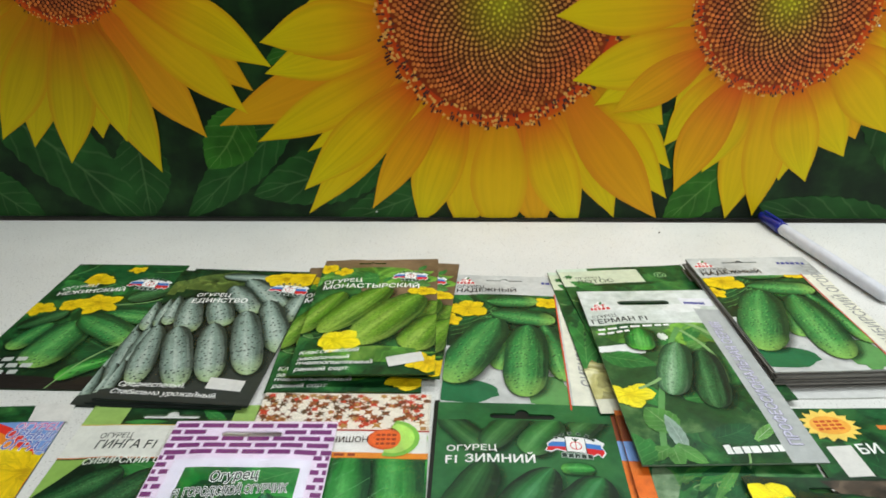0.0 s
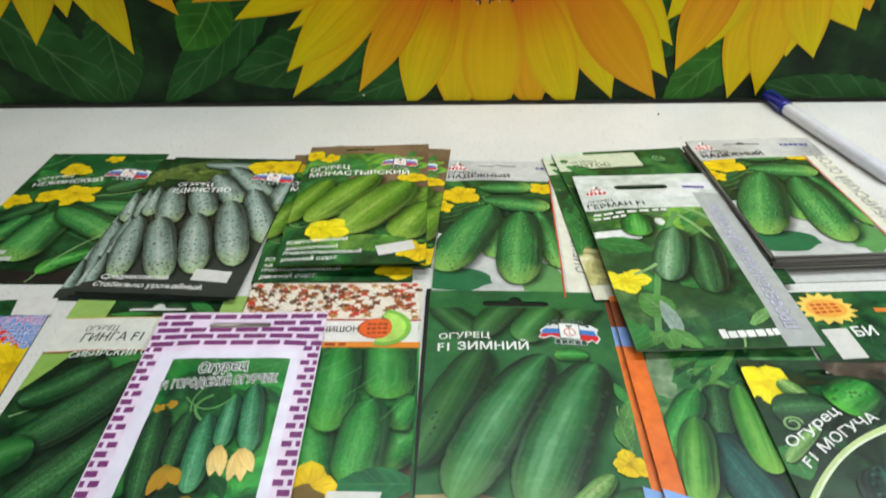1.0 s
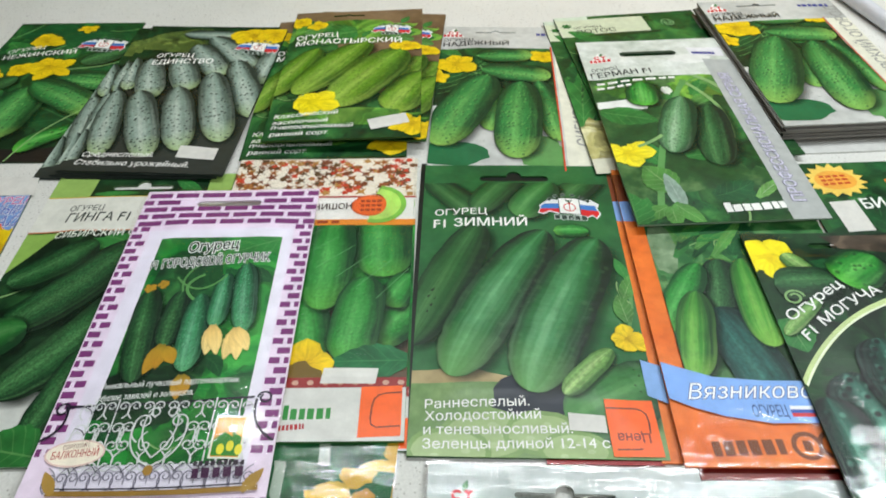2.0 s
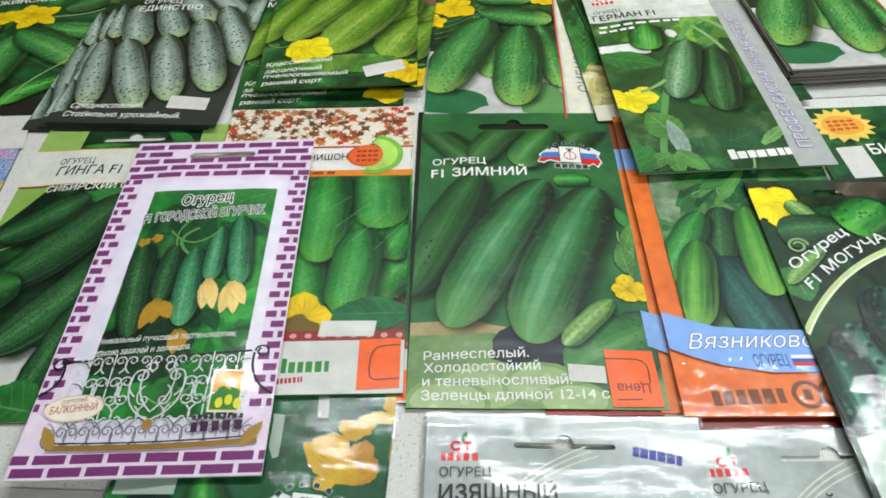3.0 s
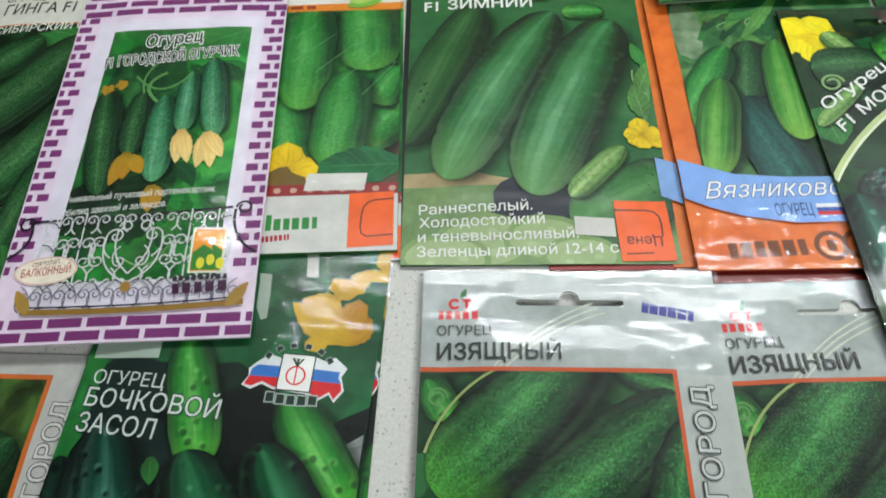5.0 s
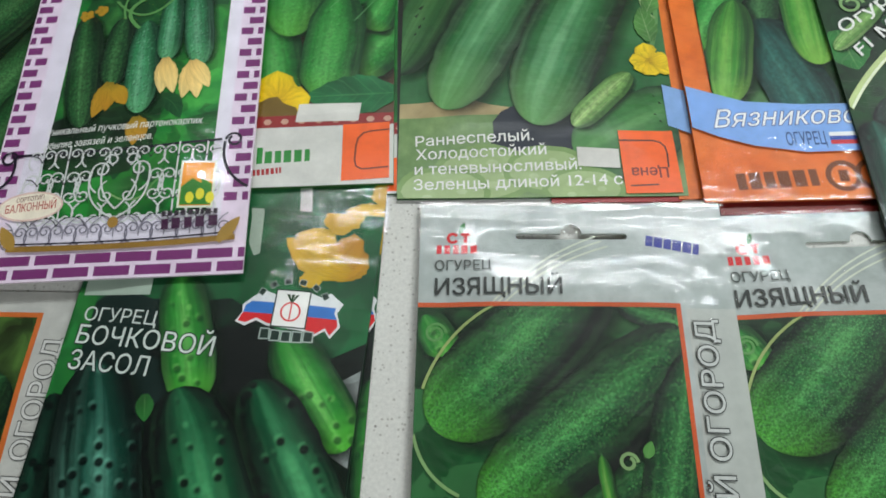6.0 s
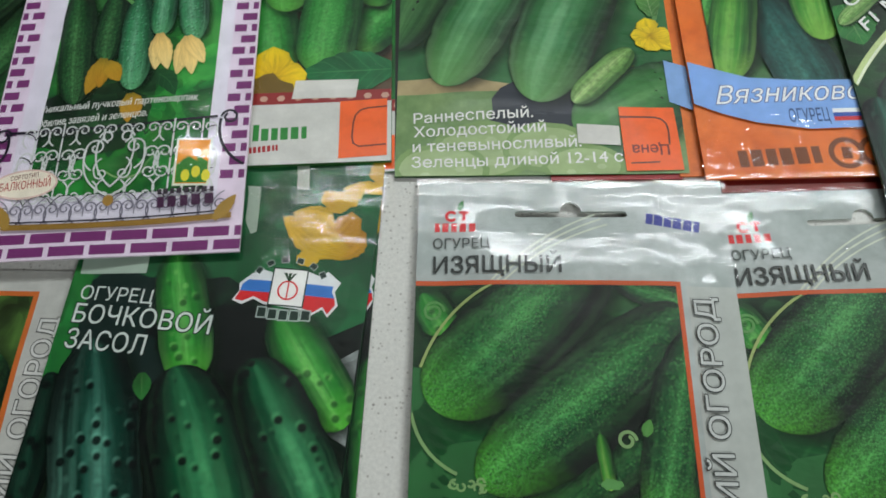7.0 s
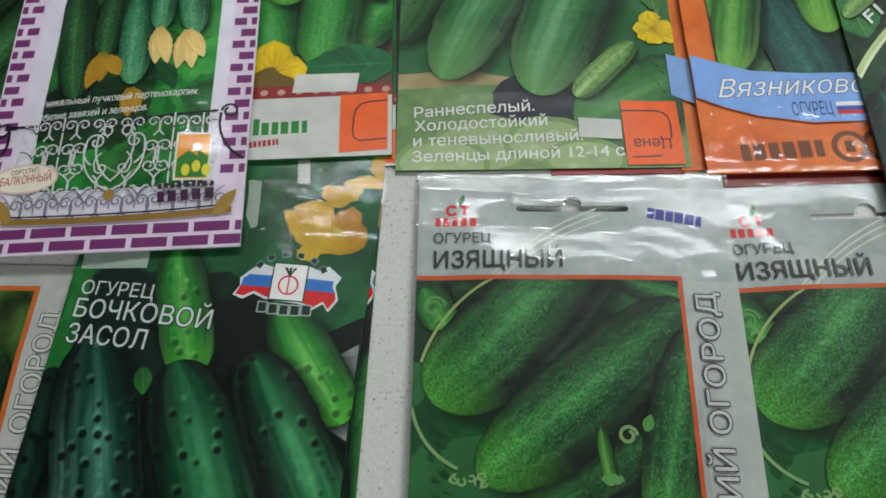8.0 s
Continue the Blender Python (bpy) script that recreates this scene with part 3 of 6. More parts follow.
class Packet:
    """One printed seed packet. Millimetres from its lower left corner; every printed shape follows the bulging front."""

    def __init__(s, label, x, y, z, turn, wide, high, bulge=1.4, lean=(0.0, 0.0), film=False, hole=None, seed=1):
        s.root = tagged(new("seed_packet"), label, "seed packet", "seed packets on the table")
        s.root.matrix_world = pose(x * 0.001, y * 0.001, z * 0.001, lean[0], lean[1], turn)
        s.w, s.h, s.bulge, s.film, s.seed = wide, high, bulge, film, seed
        s.lift, s.clip = 0.05, (0.0, 0.0, wide, high)
        s.parts, s.count, s.laid, s.film_from = {}, 0, [], 0.0
        # folds of the wrap: height up the packet, rise, width, slope
        s.creases = [(high - 5.0, 0.14, 1.8, 0.0), (high - 16.5, 0.16, 1.0, 0.0), (high - 18.6, 0.10, 0.8, 0.01), (high * 0.66, 0.05, 0.7, -0.02)]
        s.holes = [hole] if hole else []

    def height(s, x, y):
        def ease(d, r):
            t = min(max((d - 4.0) / r, 0.0), 1.0)
            return t * t * (3 - 2 * t)
        e = ease(min(x, s.w - x), 20.0) * ease(min(y, s.h - y), 26.0)
        wave = noise.noise(Vector((x * 0.035, y * 0.03, s.seed * 7.3)))
        return 0.45 + s.bulge * e + 0.35 * wave * min(1.0, s.bulge) + 0.35

    def add(s, name, pts, faces, mat, uvs=None, clip=True, more=0.0):
        base, _, sub = name.partition("/")
        key = base + "#" + str(s.count if base in ("lettering", "emblem") else 0)
        if base == "emblem" and key in s.parts:
            sub = (sub or "mark") + "@" + str(len(s.parts))
        elif base == "emblem":
            sub = ""
        key += "/" + sub if sub else ""
        vs, fs, us, ms, mats = s.parts.setdefault(key, ([], [], [], [], []))
        n = len(vs)
        x0, y0, x1, y1 = s.clip if clip else (-999, -999, 999, 999)
        # each shape lies just above those that it overlaps
        xa, xb, ya, yb = min(p[0] for p in pts), max(p[0] for p in pts), min(p[1] for p in pts), max(p[1] for p in pts)
        small = xb - xa < 13 and yb - ya < 13
        up = 0.05 + more
        for a, b, c, d, top, tiny in s.laid:
            if a < xb and b > xa and c < yb and d > ya:
                up = max(up, top + more + (0.006 if small and tiny else 0.02 if small or tiny else 0.036))
        s.laid.append((xa, xb, ya, yb, up, small))
        s.lift = max(s.lift, up)
        for x, y in pts:
            x, y = min(max(x, x0), x1), min(max(y, y0), y1)
            vs.append((x * 0.001, y * 0.001, (s.height(x, y) + up) * 0.001))
        us += uvs or [(0.5, 0.5)] * len(pts)
        if mat not in mats:
            mats.append(mat)
        fs += [tuple(n + i for i in f) for f in faces]
        ms += [mats.index(mat)] * len(faces)

    # flat shapes
    def rect(s, a, b, mat, name="picture", holed=False):
        x0, x1, y0, y1 = min(a[0], b[0]), max(a[0], b[0]), min(a[1], b[1]), max(a[1], b[1])
        x0, y0, x1, y1 = max(x0, 0), max(y0, 0), min(x1, s.w), min(y1, s.h)
        if x1 - x0 < 0.2 or y1 - y0 < 0.2:
            return
        if holed and s.holes:
            pts, fs = filled([(x0, y0), (x1, y0), (x1, y1), (x0, y1)], s.holes)
        else:
            nx, ny = max(1, round((x1 - x0) / 3)), max(1, round((y1 - y0) / 3))
            pts = [(x0 + (x1 - x0) * i / nx, y0 + (y1 - y0) * j / ny) for j in range(ny + 1) for i in range(nx + 1)]
            fs = [(j * (nx + 1) + i, j * (nx + 1) + i + 1, (j + 1) * (nx + 1) + i + 1, (j + 1) * (nx + 1) + i) for j in range(ny) for i in range(nx)]
        s.add(name, pts, fs, mat)

    def poly(s, pts, mat, name="picture"):
        s.add(name, *filled(list(pts)), mat)

    def oval(s, c, rx, ry, mat, name="picture", turn=0.0, n=22, rag=0.0):
        rng = random.Random(int(c[0] * 7 + c[1] * 13))
        t = radians(turn)
        pts = []
        for i in range(n):
            a, k = 2 * math.pi * i / n, 1 + rng.uniform(-rag, rag)
            x, y = rx * k * math.cos(a), ry * k * math.sin(a)
            pts.append((c[0] + x * math.cos(t) - y * math.sin(t), c[1] + x * math.sin(t) + y * math.cos(t)))
        s.poly(pts, mat, name)

    def star(s, c, r, q, n, mat, name="picture"):
        s.poly([(c[0] + (r if i % 2 else q) * math.cos(math.pi * i / n), c[1] + 0.9 * (r if i % 2 else q) * math.sin(math.pi * i / n)) for i in range(2 * n)], mat, name)

    def line(s, pts, wide, mat, name="picture"):
        fine = [pts[0]]
        for (ax, ay), (bx, by) in zip(pts, pts[1:]):
            m = max(1, math.ceil(math.hypot(bx - ax, by - ay) / 3.5))
            fine += [(ax + (bx - ax) * i / m, ay + (by - ay) * i / m) for i in range(1, m + 1)]
        pts, out, fs = fine, [], []
        for i, (x, y) in enumerate(pts):
            ax, ay = pts[max(i - 1, 0)]
            bx, by = pts[min(i + 1, len(pts) - 1)]
            ln = math.hypot(bx - ax, by - ay) or 1.0
            ox, oy = -(by - ay) / ln * wide / 2, (bx - ax) / ln * wide / 2
            out += [(x + ox, y + oy), (x - ox, y - oy)]
            if i:
                fs.append((2 * i - 2, 2 * i - 1, 2 * i + 1, 2 * i))
        s.add(name, out, fs, mat)

    def arc(s, a, b, sag, wide, mat, name="picture", n=12):
        dx, dy = b[0] - a[0], b[1] - a[1]
        ln = math.hypot(dx, dy)
        s.line([(a[0] + dx * t - dy / ln * sag * 4 * t * (1 - t), a[1] + dy * t + dx / ln * sag * 4 * t * (1 - t)) for t in (i / n for i in range(n + 1))], wide, mat, name)

    def ring(s, c, r, wide, mat, name="picture", a0=0.0, a1=360.0, grow=0.0, n=24):
        s.line([(c[0] + (r + grow * i / n) * math.cos(radians(a0 + (a1 - a0) * i / n)), c[1] + (r + grow * i / n) * math.sin(radians(a0 + (a1 - a0) * i / n))) for i in range(n + 1)], wide, mat, name)

    def cuke(s, a, b, wide, mat, bend=0.0, blunt=3.6):
        """A printed cucumber from its stem end a to its blossom end b."""
        dx, dy = b[0] - a[0], b[1] - a[1]
        ln = math.hypot(dx, dy)
        nl, nw = max(14, int(ln / 2.5)), max(6, int(wide / 2.5))
        rng = random.Random(int(a[0] * 3 + b[1] * 5))
        pts, us, fs = [], [], []
        for i in range(nl + 1):
            t = 0.5 - 0.5 * math.cos(math.pi * i / nl)
            r = 0.5 * wide * math.sqrt(max(0.0, 1 - abs(2 * t - 1) ** blunt)) * (0.95 + 0.13 * t - 0.05 * t * t + 0.025 * math.sin(9 * t + 6 * rng.random()))
            off = bend * 4 * t * (1 - t)
            for j in range(nw + 1):
                o = (2 * j / nw - 1) * r + off
                pts.append((a[0] + dx * t - dy / ln * o, a[1] + dy * t + dx / ln * o))
                us.append((j / nw, t))
        for i in range(nl):
            for j in range(nw):
                k = i * (nw + 1) + j
                fs.append((k + 1, k, k + nw + 1, k + nw + 2))
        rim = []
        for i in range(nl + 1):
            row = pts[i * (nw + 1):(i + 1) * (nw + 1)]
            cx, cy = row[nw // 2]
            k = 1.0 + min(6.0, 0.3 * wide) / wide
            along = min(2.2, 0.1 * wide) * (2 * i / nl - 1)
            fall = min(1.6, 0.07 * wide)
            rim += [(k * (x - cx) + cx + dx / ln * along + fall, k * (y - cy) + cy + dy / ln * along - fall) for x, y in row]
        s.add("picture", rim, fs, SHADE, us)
        s.add("picture", pts, fs, mat, us)

    def leaf(s, a, b, wide, mat, bend=0.0):
        pts, fs, us = flat_leaf(a[0], a[1], b[0], b[1], wide, 0.42, bend, 12, 4, 0.05)
        s.add("picture", pts, [tuple(reversed(f)) for f in fs], mat, us)

    def flower(s, c, r, mat=None, n=5, turn=20.0, flat=0.85):
        """A crumpled cucumber blossom."""
        rng = random.Random(int(c[0] * 11 + c[1] * 17))
        for i in range(2 * n):
            a = radians(turn + 180 * i / n + rng.uniform(-14, 14))
            q = r * rng.uniform(0.75, 1.1) * (1.0 if i % 2 else 0.72)
            pts, fs, us = flat_leaf(c[0], c[1], c[0] + q * math.cos(a), c[1] + flat * q * math.sin(a), r * rng.uniform(0.5, 0.85), 0.6, rng.uniform(-0.1, 0.1) * r, 9, 4, 0.05)
            s.add("picture", pts, [tuple(reversed(f)) for f in fs], mat or PETAL, us)

    def clutter(s, x0, y0, x1, y1, count, seed=1, size=16.0, mats=None):
        """Leaves, shoots and stalks behind the cucumbers."""
        rng = random.Random(seed)
        for i in range(count):
            x, y, a = rng.uniform(x0, x1), rng.uniform(y0, y1), rng.uniform(0, 2 * math.pi)
            ln = size * rng.uniform(0.6, 1.4)
            b = (x + ln * math.cos(a), y + ln * math.sin(a))
            if i % 4 == 3:
                s.arc((x, y), b, rng.uniform(-3, 3), rng.uniform(0.5, 1.2), rng.choice((LEAF_PALE, LEAF)))
            else:
                s.leaf((x, y), b, ln * rng.uniform(0.4, 0.75), rng.choice(mats or (LEAF, LEAF_DARK, LEAF_DARK, LEAF_PALE)), rng.uniform(-2, 2))

    # words
    def text(s, words, a, b, high, mat, name="lettering", edge=None, fat=0.012, slant=0.0, curve=0.0, halo=0.075):
        """Words whose baseline runs from a to b, capitals high millimetres high; edge: an ink round the letters."""
        s.count += 1
        ref = glyphs(words, 0.0, slant)[0]
        x0, x1 = min(v[0] for v in ref), max(v[0] for v in ref)
        top = 0.729
        dx, dy = b[0] - a[0], b[1] - a[1]
        ln = math.hypot(dx, dy)
        ex, ey = dx / ln, dy / ln
        jobs = ([(edge, halo)] if edge else []) + [(mat, fat)]
        for m, f in jobs:
            vs, fs = glyphs(words, f, slant)
            pts = []
            for x, y in vs:
                p, q = (x - x0) / (x1 - x0) * ln, y / top * high
                q += curve * 4 * (p / ln) * (1 - p / ln)
                pts.append((a[0] + ex * p - ey * q, a[1] + ey * p + ex * q))
            s.add(name, pts, fs, m, more=0.008)

    def bars(s, a, b, high, mat, n=6, name="lettering", gap=0.25, seed=3, low=1.0):
        """Plain bars where the writing cannot be made out, or is a name."""
        rng = random.Random(seed)
        s.count += name == "lettering"
        dx, dy = b[0] - a[0], b[1] - a[1]
        ln = math.hypot(dx, dy)
        ex, ey = dx / ln, dy / ln
        cuts = [rng.uniform(0.7, 1.3) for _ in range(n)]
        tot, p = sum(cuts), 0.0
        pts, fs = [], []
        for c in cuts:
            p0, p1 = p / tot * ln, (p + c * (1 - gap)) / tot * ln
            k = len(pts)
            q = high if not pts else high * low
            pts += [(a[0] + ex * u - ey * v, a[1] + ey * u + ex * v) for u, v in ((p0, 0), (p1, 0), (p1, q), (p0, q))]
            fs.append((k, k + 1, k + 2, k + 3))
            p += c
        if name.startswith("emblem"):
            for k in range(n):
                s.add("emblem/bar", pts[4 * k:4 * k + 4], [(0, 1, 2, 3)], mat)
        else:
            s.add(name, pts, fs, mat)

    # repeated emblems
    def flag_emblem(s, c, wide):
        """A round badge of white, blue and red with a white square and a red bulb outline."""
        k = wide / 30.0
        s.count += 1
        x, y = c
        s.poly([(x + u * k, y + v * k) for u, v in ((-15.4, -4.5), (-13.8, -1.6), (-14.2, 0.6), (-11.4, 3.4), (-8.6, 5.4), (-5, 4.4), (5, 5.6), (8.2, 4.6), (10.6, 6.2), (14.6, 3.2), (13.2, 0.4), (14.6, -3.6), (12.2, -7.4), (10.4, -5.2), (7.8, -7.2), (3.6, -5.8), (-6, -5.2), (-9.4, -3.8), (-12.4, -5.6))], ink(226, 228, 228), "emblem")
        s.poly([(x + u * k, y + v * k) for u, v in ((-13.6, -1.6), (-13.2, 0.6), (-11.6, 1.9), (12.6, 1.9), (12.4, 0.2), (13.4, -1.6))], BLUE, "emblem")
        s.poly([(x + u * k, y + v * k) for u, v in ((-14.6, -4.2), (-13.6, -1.6), (13.4, -1.6), (13.8, -3.6), (12.0, -6.4), (10.4, -4.4), (7.8, -6.4), (3.6, -5.0), (-6, -4.4), (-9.4, -3.0), (-12.4, -4.6))], RED, "emblem")
        s.rect((x - 5.1 * k, y - 5.4 * k), (x + 5.1 * k, y + 6.1 * k), ink(40, 60, 50), "emblem")
        s.rect((x - 4.7 * k, y - 5.0 * k), (x + 4.7 * k, y + 5.7 * k), WHITE, "emblem")
        s.ring((x, y - 0.6 * k), 2.7 * k, 0.5 * k, RED, "emblem")
        s.line([(x, y - 3 * k), (x, y + 1.8 * k)], 0.4 * k, RED, "emblem")
        for d in (-1.4, 0.0, 1.4):
            s.poly([(x - 0.2 * k, y + 2.1 * k), (x + 0.2 * k, y + 2.1 * k), (x + (d + 0.45) * k, y + 4.7 * k), (x + (d - 0.45) * k, y + 4.5 * k)], GREEN_D, "emblem")
        for mat, grow in ((ink(176, 190, 182), 0.16), (ink(34, 54, 46), 0.0)):
            for i in range(6):
                a = radians(150 - 24 * i)
                px, py, t = x + 10.6 * k * math.cos(a), y + 1.2 * k + 7.6 * k * math.sin(a), a - math.pi / 2
                w, h = (0.95 + grow) * k, (0.8 + grow) * k
                s.poly([(px + u * w * math.cos(t) - v * h * math.sin(t), py + u * w * math.sin(t) + v * h * math.cos(t)) for u, v in ((-1, -1), (1, -1), (0.8, 1), (-1, 0.9))], mat, "emblem/bar")
            for i in range(5):
                px, py = x + (-6.2 + 3.1 * i) * k, y - 8.0 * k + 0.12 * k * (i - 2) ** 2
                w, h = (1.15 + 2.4 * grow) * k, (1.35 + 2.4 * grow) * k
                s.poly([(px - w, py - h), (px + w, py - h * 0.9), (px + w * 0.9, py + h), (px - w, py + h)], mat, "emblem/bar")

    def sprout_emblem(s, c, wide, plate=True):
        """A red mark with a green sprout above plain red bars."""
        k = wide / 12.0
        s.count += 1
        x, y = c
        if plate:
            s.poly([(x - 6 * k, y - 3 * k), (x + 6 * k, y - 3 * k), (x, y + 7 * k)], ink(236, 236, 232), "emblem")
        s.ring((x - 1.4 * k, y + 1.8 * k), 1.2 * k, 0.8 * k, RED, "emblem", 30, 330)
        s.line([(x + 0.6 * k, y + 2.9 * k), (x + 3.0 * k, y + 2.9 * k)], 0.8 * k, RED, "emblem")
        s.line([(x + 1.8 * k, y + 0.5 * k), (x + 1.8 * k, y + 2.8 * k)], 0.9 * k, RED, "emblem")
        s.leaf((x + 0.4 * k, y + 3.2 * k), (x + 1.6 * k, y + 6.4 * k), 1.6 * k, LEAF)
        s.bars((x - 5.5 * k, y - 2.6 * k), (x + 5.5 * k, y - 2.6 * k), 2.4 * k, RED, 5, "emblem/bar", 0.3)

    def sticker(s, a, b, c, mat=None, name="blank_label"):
        """A stuck-on label from its lower left corner a, lower right b and upper left c."""
        d = (b[0] + c[0] - a[0], b[1] + c[1] - a[1])
        pts, fs = filled([a, b, d, c], (), 3.0)
        s.add(name, pts, fs, mat or STICKER, clip=False, more=0.06)

    def price_tag(s, a, b, c, words=True):
        """An orange price tag with a black bracket; its word stands on its head."""
        s.sticker(a, b, c, ORANGE_TAG, "price_tag")

        def at(u, v):
            return (a[0] + (b[0] - a[0]) * u + (c[0] - a[0]) * v, a[1] + (b[1] - a[1]) * u + (c[1] - a[1]) * v)
        if words:
            s.line([at(0.0, 0.84), at(0.62, 0.84), at(0.74, 0.81), at(0.82, 0.74), at(0.84, 0.62), at(0.82, 0.40)], 0.5, BLACK, "price_tag/bracket")
            s.text("Цена", at(0.80, 0.40), at(0.16, 0.40), 3.6, ink(120, 30, 10), "price_tag/word", fat=0.02)
            s.line([at(0.10, 0.12), at(0.60, 0.13)], 0.45, BLACK, "price_tag/bracket")
        else:
            s.line([at(1.0, 0.86), at(0.6, 0.85), at(0.44, 0.82), at(0.33, 0.73), at(0.29, 0.6), at(0.27, 0.36), at(0.30, 0.24), at(0.42, 0.18), at(0.98, 0.19)], 0.5, ink(90, 26, 8), "price_tag/bracket")

    def done(s, cover):
        """Close the sleeve under the print, lay the film over it and make the meshes."""
        step = 3.0
        front, fs = filled([(0, 0), (s.w, 0), (s.w, s.h), (0, s.h)], s.holes, step)
        n = len(front)
        vs = [(x * 0.001, y * 0.001, s.height(x, y) * 0.001) for x, y in front] + [(x * 0.001, y * 0.001, 0.0) for x, y in front]
        faces = list(fs) + [tuple(n + i for i in reversed(f)) for f in fs]
        count = {}
        for f in fs:
            for i in range(3):
                count[f[i], f[(i + 1) % 3]] = 1
        for (a, b) in list(count):
            if (b, a) not in count:
                faces.append((b, a, n + a, n + b))
        mesh_object("sleeve", vs, faces, [cover], s.root)
        made = {}
        for key, (vs, fs, us, ms, mats) in s.parts.items():
            base, _, sub = key.partition("/")
            name = sub.split("@")[0] or base.split("#")[0]
            ob = made[key] = mesh_object(name, vs, fs, mats, made.get(base, s.root) if sub else s.root, us, ms)
            if name in NOTES:
                tagged(ob, NOTES[name])
        if s.film:
            nx, ny = round(s.w / 2.2), round((s.h - s.film_from) / 0.9)
            vs, fs = [], []
            for j in range(ny + 1):
                for i in range(nx + 1):
                    x, y = -1.0 + (s.w + 2.0) * i / nx, s.film_from - 0.6 + (s.h - s.film_from + 1.2) * j / ny
                    cr = noise.noise(Vector((x * 0.03, y * 0.16, s.seed * 3.1))) + 0.5 * noise.noise(Vector((x * 0.09, y * 0.3, s.seed * 1.7)))
                    sway = 0.5 * noise.noise(Vector((x * 0.05, s.seed * 2.3, 0.0)))
                    fold = sum(up * math.exp(-((at + 1.4 * sway + tilt * (x - s.w / 2) - y) / wide) ** 2) for at, up, wide, tilt in s.creases)
                    vs.append((x * 0.001, y * 0.001, (s.height(min(max(x, 0), s.w), min(max(y, 0), s.h)) + s.lift + 0.35 + 0.055 * cr + fold) * 0.001))
                    if i and j:
                        k = j * (nx + 1) + i
                        fs.append((k - nx - 2, k - nx - 1, k, k - 1))
            ob = mesh_object("clear_wrap", vs, fs, [FILM], s.root, None, None, True)
            tagged(ob, "clear glossy plastic wrap")
            ob.visible_shadow = False
        return s.root


PHOTO_GREEN = foliage_print((14, 50, 26), (26, 82, 38), (58, 116, 54))
PHOTO_DARK = foliage_print((10, 30, 16), (18, 52, 26), (34, 76, 38))
PHOTO_LIGHT = foliage_print((40, 92, 34), (84, 140, 48), (130, 172, 70))
PHOTO_VIVID = foliage_print((12, 84, 34), (24, 118, 44), (60, 150, 60))
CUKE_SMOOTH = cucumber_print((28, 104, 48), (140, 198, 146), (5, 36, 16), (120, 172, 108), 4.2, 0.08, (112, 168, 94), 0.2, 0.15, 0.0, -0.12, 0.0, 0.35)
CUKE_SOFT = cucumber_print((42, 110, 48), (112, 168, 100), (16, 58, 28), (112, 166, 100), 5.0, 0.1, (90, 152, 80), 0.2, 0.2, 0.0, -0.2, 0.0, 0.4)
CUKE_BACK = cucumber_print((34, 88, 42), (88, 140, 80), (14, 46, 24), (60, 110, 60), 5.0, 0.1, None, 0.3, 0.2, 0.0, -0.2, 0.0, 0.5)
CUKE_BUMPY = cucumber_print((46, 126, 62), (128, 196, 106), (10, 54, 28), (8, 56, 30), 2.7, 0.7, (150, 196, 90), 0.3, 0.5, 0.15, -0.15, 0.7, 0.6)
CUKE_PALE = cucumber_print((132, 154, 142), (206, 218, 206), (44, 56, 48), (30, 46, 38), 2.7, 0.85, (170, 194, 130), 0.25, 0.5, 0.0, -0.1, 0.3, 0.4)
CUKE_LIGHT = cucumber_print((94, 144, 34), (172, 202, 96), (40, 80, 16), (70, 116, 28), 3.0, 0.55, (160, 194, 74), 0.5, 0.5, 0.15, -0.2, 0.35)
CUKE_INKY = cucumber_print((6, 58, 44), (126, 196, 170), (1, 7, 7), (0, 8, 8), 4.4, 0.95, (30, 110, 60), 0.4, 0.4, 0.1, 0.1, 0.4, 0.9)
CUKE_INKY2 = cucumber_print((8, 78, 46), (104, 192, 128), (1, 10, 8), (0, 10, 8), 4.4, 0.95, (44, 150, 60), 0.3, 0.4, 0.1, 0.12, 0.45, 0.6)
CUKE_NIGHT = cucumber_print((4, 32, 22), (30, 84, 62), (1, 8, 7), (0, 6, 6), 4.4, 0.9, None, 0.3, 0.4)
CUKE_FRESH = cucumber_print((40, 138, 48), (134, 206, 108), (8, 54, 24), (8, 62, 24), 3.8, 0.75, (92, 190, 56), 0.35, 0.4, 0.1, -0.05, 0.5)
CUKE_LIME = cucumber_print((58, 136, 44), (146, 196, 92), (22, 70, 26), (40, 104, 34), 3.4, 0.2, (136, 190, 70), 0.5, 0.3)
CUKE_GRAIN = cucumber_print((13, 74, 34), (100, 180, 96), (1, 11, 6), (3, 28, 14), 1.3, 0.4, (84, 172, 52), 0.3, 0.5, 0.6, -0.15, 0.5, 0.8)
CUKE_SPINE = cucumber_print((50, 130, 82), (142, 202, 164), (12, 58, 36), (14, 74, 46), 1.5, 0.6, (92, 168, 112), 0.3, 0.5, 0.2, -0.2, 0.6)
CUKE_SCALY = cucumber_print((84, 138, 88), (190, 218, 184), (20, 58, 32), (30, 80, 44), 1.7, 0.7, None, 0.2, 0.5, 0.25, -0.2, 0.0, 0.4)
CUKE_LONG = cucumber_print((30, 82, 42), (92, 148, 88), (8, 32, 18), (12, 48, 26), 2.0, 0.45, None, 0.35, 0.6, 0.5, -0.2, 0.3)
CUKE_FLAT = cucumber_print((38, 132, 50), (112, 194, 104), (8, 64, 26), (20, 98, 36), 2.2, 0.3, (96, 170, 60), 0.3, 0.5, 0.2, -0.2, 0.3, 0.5)
